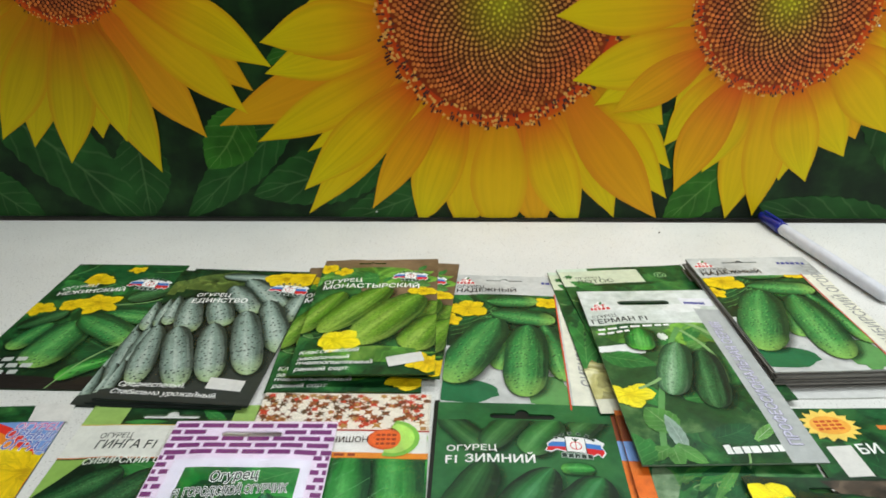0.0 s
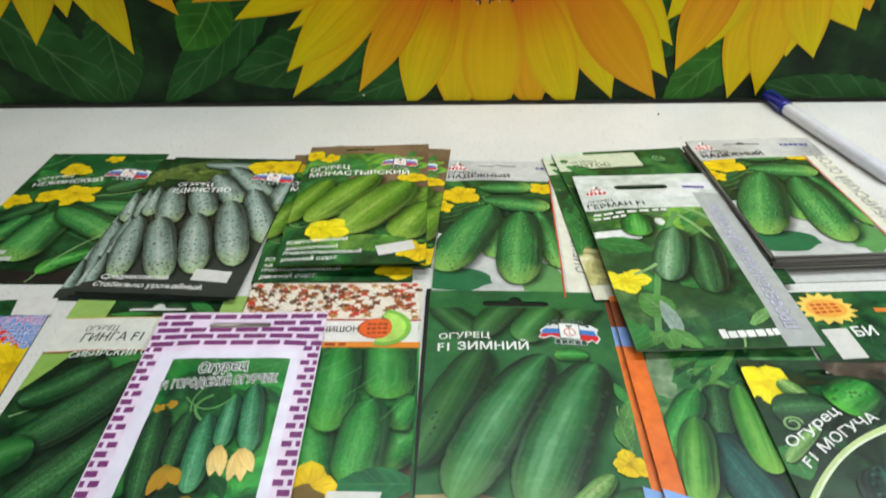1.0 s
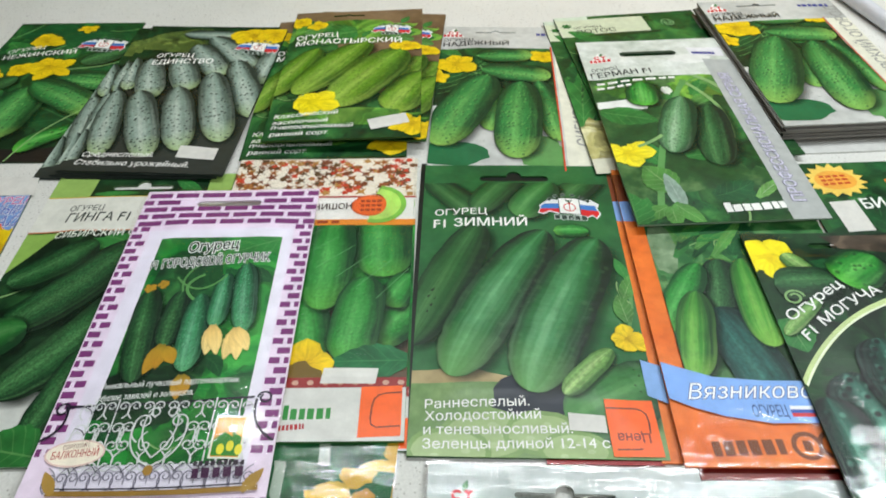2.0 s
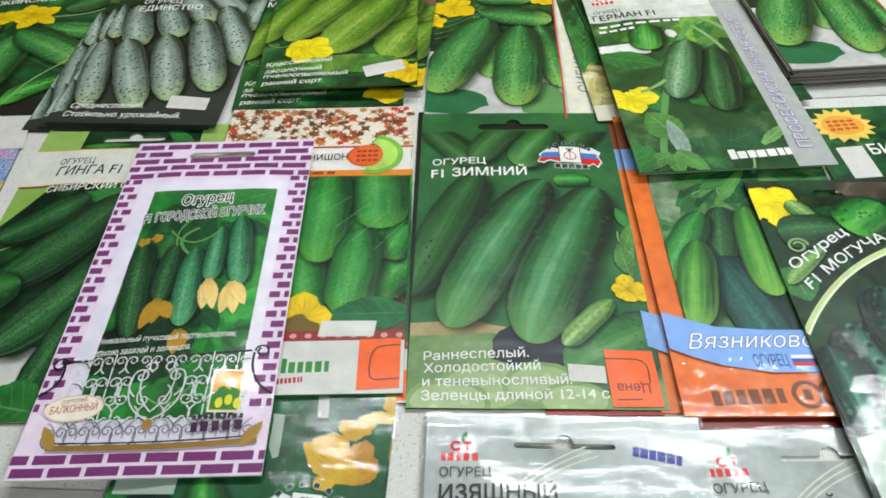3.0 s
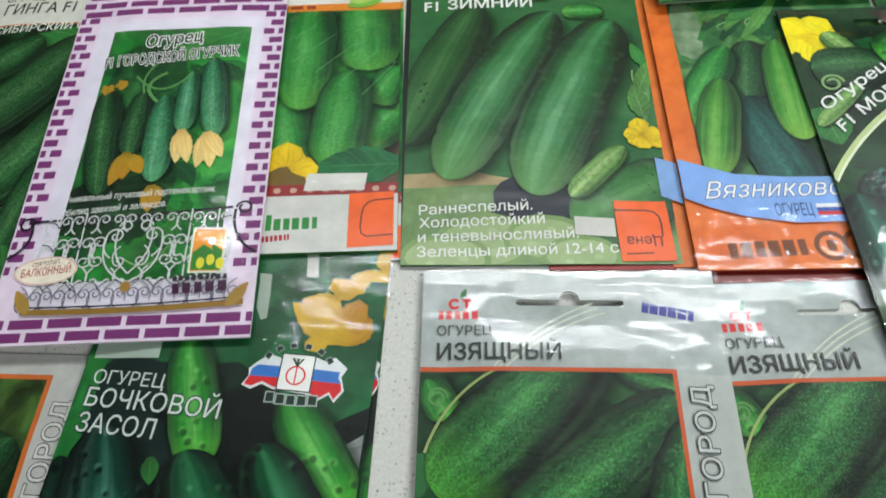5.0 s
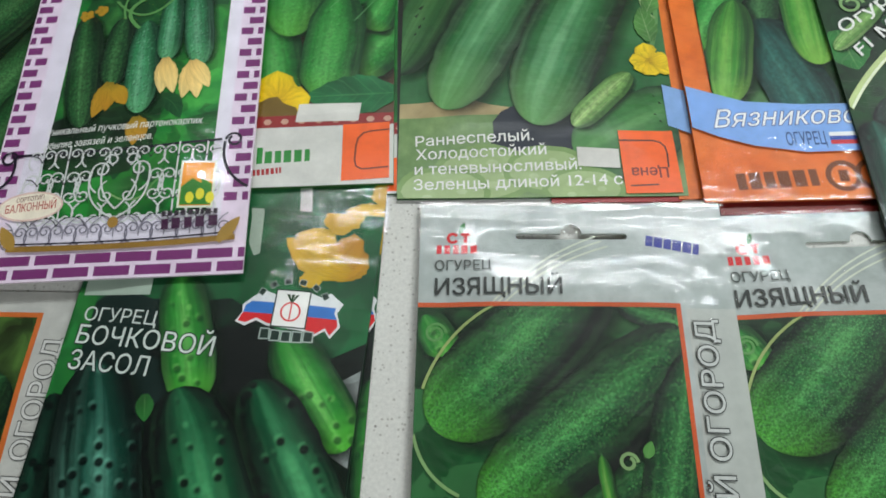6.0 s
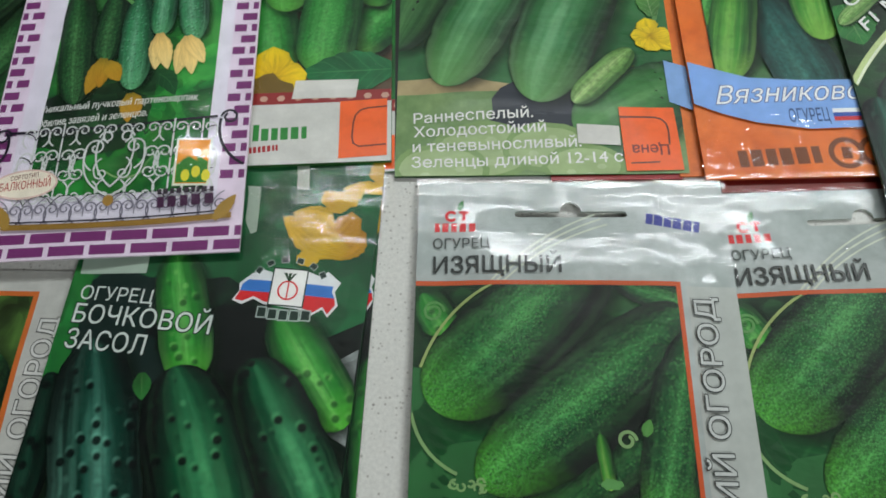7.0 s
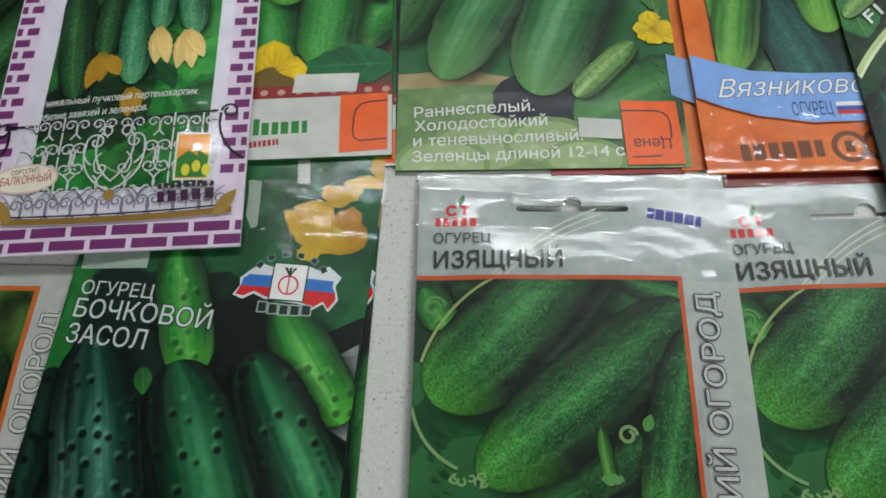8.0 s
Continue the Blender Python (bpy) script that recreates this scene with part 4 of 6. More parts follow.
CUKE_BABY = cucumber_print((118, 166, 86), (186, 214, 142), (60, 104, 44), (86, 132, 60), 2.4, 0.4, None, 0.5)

# ---- back row ----
def dark_garden_packet():
    p = Packet("dark green seed packet with two cucumbers and yellow blossoms", -274.7, 0.3, 0.12, 1.05, 82.7, 152.5, 1.2, seed=2)
    p.rect((0, 0), (p.w, p.h), PHOTO_GREEN)
    p.rect((0, 0), (p.w, 38), ink(34, 30, 28))
    p.oval((52.2, 33.1), 50, 22, PHOTO_DARK, rag=0.12)
    p.leaf((95.9, 27.3), (41.5, 56.5), 34, LEAF_DARK)
    p.leaf((77.7, 136.9), (4.3, 137.7), 40, LEAF_DARK)
    p.clutter(0, 60, p.w, p.h, 22, 3, 22, (LEAF, LEAF_DARK, LEAF_DARK))
    p.cuke((90.6, 121.1), (60, 98), 17.0, CUKE_LONG)
    p.cuke((4, 63), (28, 82), 15.9, CUKE_LONG)
    p.cuke((52, 79), (92, 79), 21.2, CUKE_BUMPY)
    p.cuke((26, 67), (14, 37), 18.0, CUKE_BUMPY)
    p.cuke((43.6, 72), (37, 18.5), 29.7, CUKE_BUMPY)
    p.cuke((41, 75.5), (86, 48), 23.3, CUKE_BUMPY)
    p.cuke((85, 33), (57, 9), 12.7, CUKE_FRESH, -2)
    p.arc((95.2, 65.4), (55.8, -0.9), -6, 0.9, LEAF_PALE)
    p.arc((82.6, 101.1), (54.5, 90.2), 2, 0.9, LEAF_PALE)
    p.flower((43.7, 92.3), 17, turn=5)
    p.flower((26.6, 89.0), 10, turn=40)
    p.flower((28.0, 125.6), 13, turn=80)
    p.flower((6.9, 85.8), 12)
    p.flower((48.6, 142.9), 7)
    p.text("ОГУРЕЦ", (8.3, 111.3), (31.2, 115.6), 4.2, WHITE, slant=0.2)
    p.text("НЕЖИНСКИЙ", (8.4, 103.3), (52.6, 109.4), 5.2, WHITE, fat=0.025)
    p.flag_emblem((66.2, 121.3), 30)
    p.bars((10, 24), (34, 25), 3.6, SILVER, 3)
    p.bars((8, 18), (40, 19), 3.6, SILVER, 4, seed=5)
    p.bars((8, 12), (34, 13), 3.6, SILVER, 3, seed=8)
    return p.done(ink(30, 60, 34))


dark_garden_packet()


def grey_cucumber_packet(x, y, z, turn, wide, high, top):
    p = Packet("dark seed packet with pale spotted cucumbers" + (", on top of others" if top else ", lower in the pile"), x, y, z, turn, wide, high, 0.9, seed=3)
    p.rect((0, 0), (wide, high), ink(52, 58, 52))
    p.rect((0, 104), (wide, high), PHOTO_DARK)
    p.rect((0, 60), (wide, 106), ink(44, 46, 40))
    p.oval((30, 132), 32, 16, foliage_print((56, 74, 36), (84, 104, 48), (116, 132, 64)), rag=0.12)
    p.cuke((19.9, 142.9), (56.8, 140.5), 12.7, CUKE_PALE)
    p.cuke((-4.0, 104.0), (-2.0, 52.0), 14.0, CUKE_PALE)
    p.cuke((0.5, 78.0), (0.5, 6.0), 16.0, CUKE_PALE)
    p.cuke((39.7, 138.9), (78.2, 97.2), 17.7, CUKE_PALE)
    p.cuke((83.5, 122), (82, 84), 15.8, CUKE_PALE)
    p.cuke((33, 127), (59, 90.5), 17.4, CUKE_PALE)
    p.cuke((63, 109), (87.6, 50.5), 18.1, CUKE_PALE)
    p.cuke((-1, 112), (8, 75), 11.7, CUKE_PALE)
    p.cuke((9.5, 110), (24.6, 65), 17.6, CUKE_PALE)
    p.cuke((28, 110), (43.6, 74.8), 17.6, CUKE_PALE)
    p.cuke((-0.6, 36), (3, 1.5), 10.6, CUKE_PALE)
    p.cuke((2.8, 74), (15.8, 13), 16.1, CUKE_PALE)
    p.cuke((16, 73), (41.2, 12), 18.7, CUKE_PALE)
    p.cuke((37, 78), (57, 18), 17.8, CUKE_PALE)
    p.cuke((52.6, 94), (76, 26.5), 19.1, CUKE_PALE)
    p.oval((wide / 2, 4.0), wide * 0.56, 9.0, ink(48, 54, 50), rag=0.03)
    p.text("Среднеспелый.", (8.3, 11.6), (45.5, 12.2), 3.9, WHITE, slant=0.2, fat=0.02)
    p.text("Стабильно урожайный.", (7.1, 5.0), (65.9, 5.0), 4.0, WHITE, slant=0.2, fat=0.02)
    p.flower((66.1, 140.9), 20, turn=0, flat=0.6)
    p.flower((78.8, 143.0), 16, turn=30, flat=0.7)
    p.text("ОГУРЕЦ", (12.2, 111.0), (35.3, 111.3), 4.4, WHITE, fat=0.02)
    p.text("ЕДИНСТВО", (12.1, 102.5), (48.9, 104.8), 5.4, WHITE, fat=0.03)
    p.flag_emblem((71.9, 125.9), 28)
    if top:
        p.sticker((57.1, 12.4), (77.2, 11.4), (57.2, 21.8))
    return p.done(ink(50, 58, 54))


grey_cucumber_packet(-197, -12, 0.2, -0.5, 83, 158, False)
grey_cucumber_packet(-189, -11, 1.8, -1, 85, 157, False)
grey_cucumber_packet(-185, -10, 3.6, -2, 85, 150, True)


def bright_garden_packet(x, y, z, turn, wide, high, note, lean=(0.0, 0.0)):
    p = Packet("light green cucumber seed packet, " + note, x, y, z, turn, wide, high, 1.3, lean, hole=slot(wide * 0.42, high - 6, 20, 1.8, 1.6), seed=4)
    wood = tone_print((96, 76, 54), (124, 102, 76), (146, 122, 92), 30.0)
    p.rect((0, 0), (wide, high), wood, holed=True)
    p.rect((0, 0), (wide, 40), PHOTO_GREEN)
    p.oval((wide * 0.12, 70), 26, 60, PHOTO_GREEN, rag=0.1)
    p.oval((wide * 0.5, high - 30), 40, 16, PHOTO_LIGHT, rag=0.15)
    p.clutter(0, 30, wide * 0.4, high - 24, 12, 4, 15, (LEAF, LEAF_PALE, LEAF))
    p.clutter(wide * 0.3, high - 40, wide, high - 18, 9, 5, 13, (LEAF, LEAF_PALE))
    p.leaf((34.9, 104.8), (10.5, 125.9), 20, LEAF_PALE)
    p.leaf((41.5, 111.9), (18.5, 105.9), 26, LEAF)
    p.cuke((20, 92), (-4.5, 43), 18.7, CUKE_LIGHT)
    p.cuke((84, 79), (68, 59), 18.0, CUKE_LIGHT)
    p.cuke((50, 99), (11.6, 42.5), 24.4, CUKE_LIGHT, 0, 2.8)
    p.cuke((85, 63), (65, 23.5), 24.4, CUKE_LIGHT)
    p.cuke((71.5, 88), (33.6, 28.5), 29.7, CUKE_LIGHT, 0, 2.8)
    p.rect((0, 0), (wide, 12), PHOTO_GREEN)
    p.oval((wide * 0.5, 18), 40, 7, PHOTO_LIGHT, rag=0.2)
    p.flower((22.9, 32.5), 15, paper_petal((214, 196, 20), (246, 224, 20), (252, 236, 40)))
    p.flower((78.0, 10.5), 13)
    p.flower((4.6, 128.0), 9)
    p.flower((73.0, 92.5), 11, turn=0, flat=0.6)
    p.flower((16.7, 121.5), 8, turn=70)
    p.arc((2.0, 40.2), (17.4, 41.1), -4, 0.6, LEAF_PALE)
    p.text("ОГУРЕЦ", (4.5, 104.6), (30.4, 105.8), 5.0, WHITE, fat=0.03)
    p.text("МОНАСТЫРСКИЙ", (4.9, 97.2), (69.7, 96.4), 5.6, WHITE, fat=0.03)
    p.flag_emblem((63.3, 114.2), 25)
    p.text("Классический", (3.6, 19.1), (38.0, 20.9), 3.6, WHITE, slant=0.2, fat=0.02)
    p.text("засолочный", (3.6, 13.7), (33.1, 14.7), 3.4, WHITE, slant=0.2, fat=0.02)
    p.text("пчелоопыляемый", (3.4, 9.5), (46.7, 9.7), 3.4, WHITE, slant=0.2, fat=0.02)
    p.text("ранний сорт.", (3.2, 3.8), (34.2, 4.6), 3.6, WHITE, slant=0.2, fat=0.02)
    if note.startswith("on top"):
        p.sticker((56.2, 6.5), (76.2, 12.2), (53.8, 15.1))
    return p.done(ink(58, 92, 40))


bright_garden_packet(-96, 3, 1.2, 2.6, 86, 150, "lowest in the pile")
bright_garden_packet(-82.3, 20.5, 4.0, -3, 82, 142, "in the middle of the pile")
bright_garden_packet(-84.9, 10.1, 7.5, 2.2, 82.0, 142.0, "on top of the pile", (0.05, -1.19))


def grey_header_packet(x, y, z, turn, wide, high, note, bulge=1.3):
    """Grey header with a hang slot, three bumpy cucumbers, a light column with upright writing."""
    p = Packet("grey and green seed packet with bumpy cucumbers, " + note, x, y, z, turn, wide, high, bulge, hole=slot(36, high - 8, 26, 1.6, 2.6), seed=5)
    stone = tone_print((168, 170, 168), (196, 198, 194), (218, 218, 214), 30.0)
    p.rect((0, 0), (wide, high), stone, holed=True)
    p.rect((71.5, 0), (wide, high - 29), CREAM)
    p.text("СИБИРСКИЙ ОГОРОД", (85, 22), (85, 128), 7.5, ink(150, 150, 146), fat=0.02)
    p.clip = (0, 0, 69.5, high - 30.5)
    p.rect((0, 24), (69.5, high - 30.5), PHOTO_DARK)
    p.rect((0, 100), (69.5, high - 30.5), PHOTO_GREEN)
    p.rect((0, 24), (69.5, 58), stone)
    p.oval((11.7, 13.9), 20, 10, leaf_print((20, 92, 52), (40, 120, 74)), rag=0.08)
    p.poly([(30, 22), (69, 22), (69, 36), (46, 52), (28, 46)], stone)
    p.oval((60.5, 13.0), 14, 14, LEAF, rag=0.25)
    p.clutter(2, 90, 66, high - 32, 16, 6, 16, (LEAF, LEAF_DARK))
    p.clutter(50, 26, 66, 44, 5, 7, 10, (LEAF, LEAF_PALE))
    for k in range(5):
        p.arc((2, 70 + 5 * k), (30, 92 + 4 * k), -3, 0.5, LEAF)
    p.cuke((24, 111.5), (58, 113), 15.9, CUKE_BUMPY)
    p.cuke((27, 95.5), (68, 88.5), 18.0, CUKE_BUMPY)
    p.cuke((60.5, 83), (69.4, 24), 15.9, CUKE_BUMPY)
    p.cuke((39, 75), (32, 33), 15.9, CUKE_BUMPY)
    p.cuke((31.5, 89), (3.4, 20.5), 28.6, CUKE_BUMPY)
    p.cuke((50.4, 82), (45.4, 10), 25.4, CUKE_BUMPY)
    p.flower((11.9, 102.1), 15, turn=0, flat=0.8)
    p.flower((1.3, 88.2), 9, turn=50)
    p.flower((65.0, 110.7), 10)
    p.clip = (0, 0, wide, high)
    p.line([(69.8, 0), (69.8, high - 29)], 0.9, ink(206, 84, 50))
    p.text("НАДЕЖНЫЙ", (3, high - 27), (44, high - 26.5), 5.4, ink(44, 48, 46), fat=0.025)
    p.text("ОГУРЕЦ", (3, high - 20.5), (22, high - 20.5), 3.6, ink(70, 74, 72))
    p.sprout_emblem((9, high - 11), 14)
    p.bars((62, high - 12), (82, high - 13), 3.4, BLUE_D, 6)
    return p.done(ink(176, 178, 174))


grey_header_packet(0.5, -3, 0.2, -1.2, 88, 152, "lying flat")


def pale_header_packet(x, y, z, turn, wide, high, note):
    p = Packet("seed packet with pale green header, " + note, x, y, z, turn, wide, high, 0.9, hole=slot(46, high - 6, 30, 1.4, 1.8), seed=6)
    p.rect((0, 0), (wide, high), PHOTO_GREEN, holed=True)
    p.rect((0, high - 26), (wide * 0.62, high - 4), ink(206, 214, 186))
    p.rect((0, high - 4.5), (22, high), ink(206, 220, 200))
    p.leaf((6, 60), (40, 130), 40, LEAF_DARK)
    p.leaf((2, 40), (16, 120), 20, LEAF)
    p.clutter(0, 30, wide, 128, 16, 16, 20, (LEAF, LEAF_DARK))
    p.oval((8, 26), 10, 22, foliage_print((120, 116, 60), (176, 170, 110), (216, 212, 176)), rag=0.2)
    p.rect((0, 0), (14, 12), ink(212, 210, 190))
    p.text("ОГУРЕЦ", (10, high - 16), (28, high - 16), 2.8, ink(70, 84, 66))
    p.text("ЛОТОС", (10, high - 23), (36, high - 23), 5.0, ink(60, 80, 58), fat=0.02)
    p.star((6, high - 12), 4, 2, 7, GREEN_M)
    p.ring((72, high - 15), 4, 0.6, ink(150, 200, 140))
    p.ring((72, high - 15), 2, 0.6, ink(150, 200, 140))
    p.oval((40, high - 27), 26, 2, GREEN_D, rag=0.2)
    return p.done(ink(40, 80, 46))


pale_header_packet(85, -8, 1.8, 5, 88, 160, "half hidden under others")
pale_header_packet(99.5, -5.0, 3.2, 7.87, 93.4, 160.0, "fanned out over its twin")


def leafy_packet():
    p = Packet("dark green seed packet with spiny cucumbers, on top of others", 96.9, -50.9, 6.98, 3.28, 87.3, 166.0, 1.6, (-0.08, -0.48), hole=slot(40, 148.5, 34, 6.4, 0), seed=7)
    p.rect((0, 0), (p.w, p.h), tone_print((186, 196, 184), (208, 214, 206), (226, 230, 226), 40.0), holed=True)
    p.oval((64, 140), 13, 6, ink(228, 230, 226), rag=0.25)
    p.rect((70, 0), (p.w, 140), ink(176, 180, 178))
    p.clip = (0, 0, 70, 122)
    p.rect((0, 0), (70, 122), tone_print((16, 44, 22), (40, 86, 42), (116, 154, 92), 34.0))
    p.oval((20, 112), 16, 10, PHOTO_LIGHT, rag=0.2)
    p.oval((60, 110), 18, 12, PHOTO_LIGHT, rag=0.2)
    p.oval((64, 60), 14, 26, PHOTO_GREEN, rag=0.2)
    p.oval((34, 8), 36, 12, PHOTO_GREEN, rag=0.2)
    p.clutter(0, 0, 68, 118, 9, 8, 17, (LEAF_DARK, LEAF_DARK, LEAF))
    p.clutter(40, 90, 68, 118, 8, 9, 18, (LEAF_PALE, LEAF))
    p.oval((9.8, 95.1), 10, 5, ink(232, 234, 230), rag=0.2)
    p.oval((21.8, 92.6), 5, 3.5, ink(226, 230, 224), rag=0.2)
    p.oval((40.2, 106.1), 3, 4, ink(220, 226, 214), rag=0.2)
    p.leaf((0.9, 89.9), (28.8, 77.4), 16, LEAF)
    p.arc((57.3, 122.4), (76.2, 91.1), 4, 3.0, LEAF_PALE)
    p.arc((52.9, 113.2), (62.3, 59.9), 6, 2.2, LEAF_PALE)
    p.arc((52.2, 116.4), (12.4, 5.4), -5, 3.2, LEAF)
    p.cuke((27.9, 116), (24.4, 92), 17.5, CUKE_FRESH)
    p.cuke((58.6, 91), (49.2, 38.5), 19.1, CUKE_LONG)
    p.cuke((46.5, 99), (29, 49.5), 18.7, CUKE_SCALY)
    p.leaf((22.0, 21.0), (12.2, 41.2), 17, LEAF_PALE)
    p.leaf((23.8, 8.7), (20.1, 34.0), 8, leaf_print((150, 176, 160), (200, 214, 200)))
    p.leaf((16.6, 11.1), (-1.3, 2.3), 9, LEAF_PALE)
    p.leaf((19.7, 12.9), (31.0, -1.3), 9, LEAF_PALE)
    p.leaf((17.9, 11.0), (17.7, -3.2), 8, LEAF_PALE)
    p.leaf((0.3, -1.6), (0.7, 22.2), 18, LEAF)
    p.flower((7.2, 52.3), 13, paper_petal((226, 200, 20), (250, 228, 30), (254, 240, 60)))
    p.arc((13.2, 56.8), (26.9, 64.5), -1, 2.0, LEAF_PALE)
    p.leaf((58.8, 14.9), (74.5, 27.6), 6, leaf_print((110, 170, 80), (226, 236, 220)))
    p.clip = (0, 0, p.w, p.h)
    p.bars((42.1, 6.0), (70.6, 7.8), 6.0, WHITE, 7, "emblem/bar", 0.16, low=0.74)
    p.text("ОГУРЕЦ", (3.8, 130.9), (18.7, 131.3), 3.4, ink(70, 76, 72))
    p.text("ГЕРМАН F1", (2.5, 123.9), (36.8, 125.6), 5.2, ink(44, 52, 48), fat=0.025)
    p.bars((4.1, 115.6), (49.5, 118.4), 2.0, WHITE, 7)
    p.bars((3.2, 110.8), (23.4, 112.6), 2.0, WHITE, 4, seed=6)
    p.sprout_emblem((11.1, 143.9), 14)
    p.rect((64.5, 144.6), (85.1, 154.6), ink(228, 228, 232), "emblem")
    p.bars((66.2, 145.9), (80.3, 146.4), 3.0, BLUE_D, 6, "emblem/bar", 0.1)
    p.text("ПРОФЕССИОНАЛЬНАЯ СЕРИЯ", (80.5, 12), (80.5, 124), 6.2, ink(206, 204, 222), edge=ink(140, 136, 160), fat=0.02)
    return p.done(ink(120, 140, 118))


leafy_packet()

# a pile of packets, their grey edges to the front
for k in range(9):
    q = Packet("grey seed packet in a neat pile, only its edge showing", 183 + 1.2 * math.sin(2.1 * k), 20 + 1.0 * math.sin(1.7 * k), 0.9 + 1.18 * k, 5 + 0.7 * math.sin(1.3 * k), 86, 140, 0.35, seed=20 + k)
    q.done(ink(128, 124, 118))
low = Packet("white and grey seed packet under a pile", 189, 12, 0.05, 4, 86, 130, 0.2, seed=31)
low.done(ink(206, 206, 202))
grey_header_packet(183, 20, 11.5, 5, 86, 140, "topping a pile", 0.9)

# ---- middle row ----
def rainbow_packet():
    p = Packet("seed packet with a rainbow corner, blue header and yellow blossom", -264, -187, 0.2, 6, 88, 168, 1.2, seed=8)
    p.rect((0, 0), (p.w, p.h), PHOTO_DARK)
    p.rect((0, p.h - 14), (p.w, p.h), PHOTO_GREEN)
    p.rect((0, p.h - 12), (26, p.h - 6), ink(150, 60, 40))
    p.rect((0, p.h - 52), (p.w, p.h - 14), ink(118, 156, 214))
    for i, c in enumerate(((226, 52, 40), (238, 140, 40), (240, 214, 60), (96, 178, 80), (84, 150, 220), (120, 90, 180))):
        p.ring((30, p.h - 74), 62 - 5 * i, 5.2, ink(*c), a0=-12, a1=70)
    p.flower((84.9, 115.6), 24, turn=12)
    p.leaf((30, 60), (70, 96), 26, LEAF)
    p.cuke((60, 30), (20, 80), 20, CUKE_FRESH)
    p.text("ОГУРЕЦ", (65.9, 147.8), (88.2, 147.3), 5.4, ink(206, 66, 150), edge=WHITE, slant=0.15)
    p.text("ОРНЫЙ", (64.4, 140.7), (88.4, 139.6), 7.0, ink(70, 90, 180), edge=WHITE, slant=0.15)
    p.text("ОГРАД", (66.0, 132.4), (88.5, 131.5), 7.0, ink(70, 90, 180), edge=WHITE, slant=0.15)
    p.sticker((69.3, 154.5), (90.3, 153.3), (67.1, 169.4))
    return p.done(ink(60, 90, 70))


rainbow_packet()


def slim_cucumber_packet():
    p = Packet("green seed packet with slim dark cucumbers and white band", -177.4, -170, 0.2, 2, 88, 160, 1.3, hole=slot(44, 150, 30, 3.4, 3.4), seed=9)
    p.rect((0, 0), (p.w, p.h), PHOTO_DARK, holed=True)
    p.rect((0, 142), (20, p.h), ink(150, 184, 96))
    p.rect((76, 142), (p.w, p.h), ink(150, 184, 96))
    p.leaf((22, 145), (44, 145.5), 4, LEAF)
    p.leaf((60, 156), (75, 144), 7, LEAF)
    p.leaf((46, 158), (66, 157), 4, LEAF_DARK)
    p.rect((0, 118), (p.w, 142.5), ink(222, 222, 212))
    p.line([(0, 142.6), (p.w, 142.6)], 0.7, ink(206, 178, 70))
    p.line([(0, 118), (p.w, 118)], 0.7, ink(206, 120, 70))
    p.clip = (0, 0, p.w, 117)
    p.rect((0, 0), (p.w, 30), ink(206, 208, 202))
    p.poly([(0, 117), (16, 117), (0, 92)], ink(140, 178, 84))
    p.leaf((60, 112), (8, 84), 26, LEAF)
    p.arc((62, 116), (4, 78), 3, 0.9, LEAF_PALE)
    p.cuke((36, 110), (4, 86), 19.1, CUKE_LONG, 3)
    p.cuke((52.5, 110), (12, 58), 22.3, CUKE_LONG, 4)
    p.cuke((61, 84), (24, 27), 21.7, CUKE_LONG, 4)
    p.cuke((50.5, 49), (42, 10.5), 13.8, CUKE_LONG, 2)
    p.cuke((23.7, 60.9), (-3.9, 47.9), 21.2, CUKE_SOFT)
    p.leaf((51.4, 3.2), (26.2, 8.2), 22, LEAF)
    p.clip = (0, 0, p.w, p.h)
    p.text("ОГУРЕЦ", (14.2, 132.0), (30.4, 132.2), 4.0, ink(56, 62, 56))
    p.text("ГИНГА F1", (14.9, 124.3), (44.5, 124.7), 6.2, ink(40, 50, 44), fat=0.02, slant=0.1)
    p.text("СИБИРСКИЙ ОГОРОД", (14.2, 113.2), (68.3, 115.7), 4.2, ink(226, 232, 220), fat=0.02, slant=0.15)
    return p.done(ink(70, 100, 64))


slim_cucumber_packet()


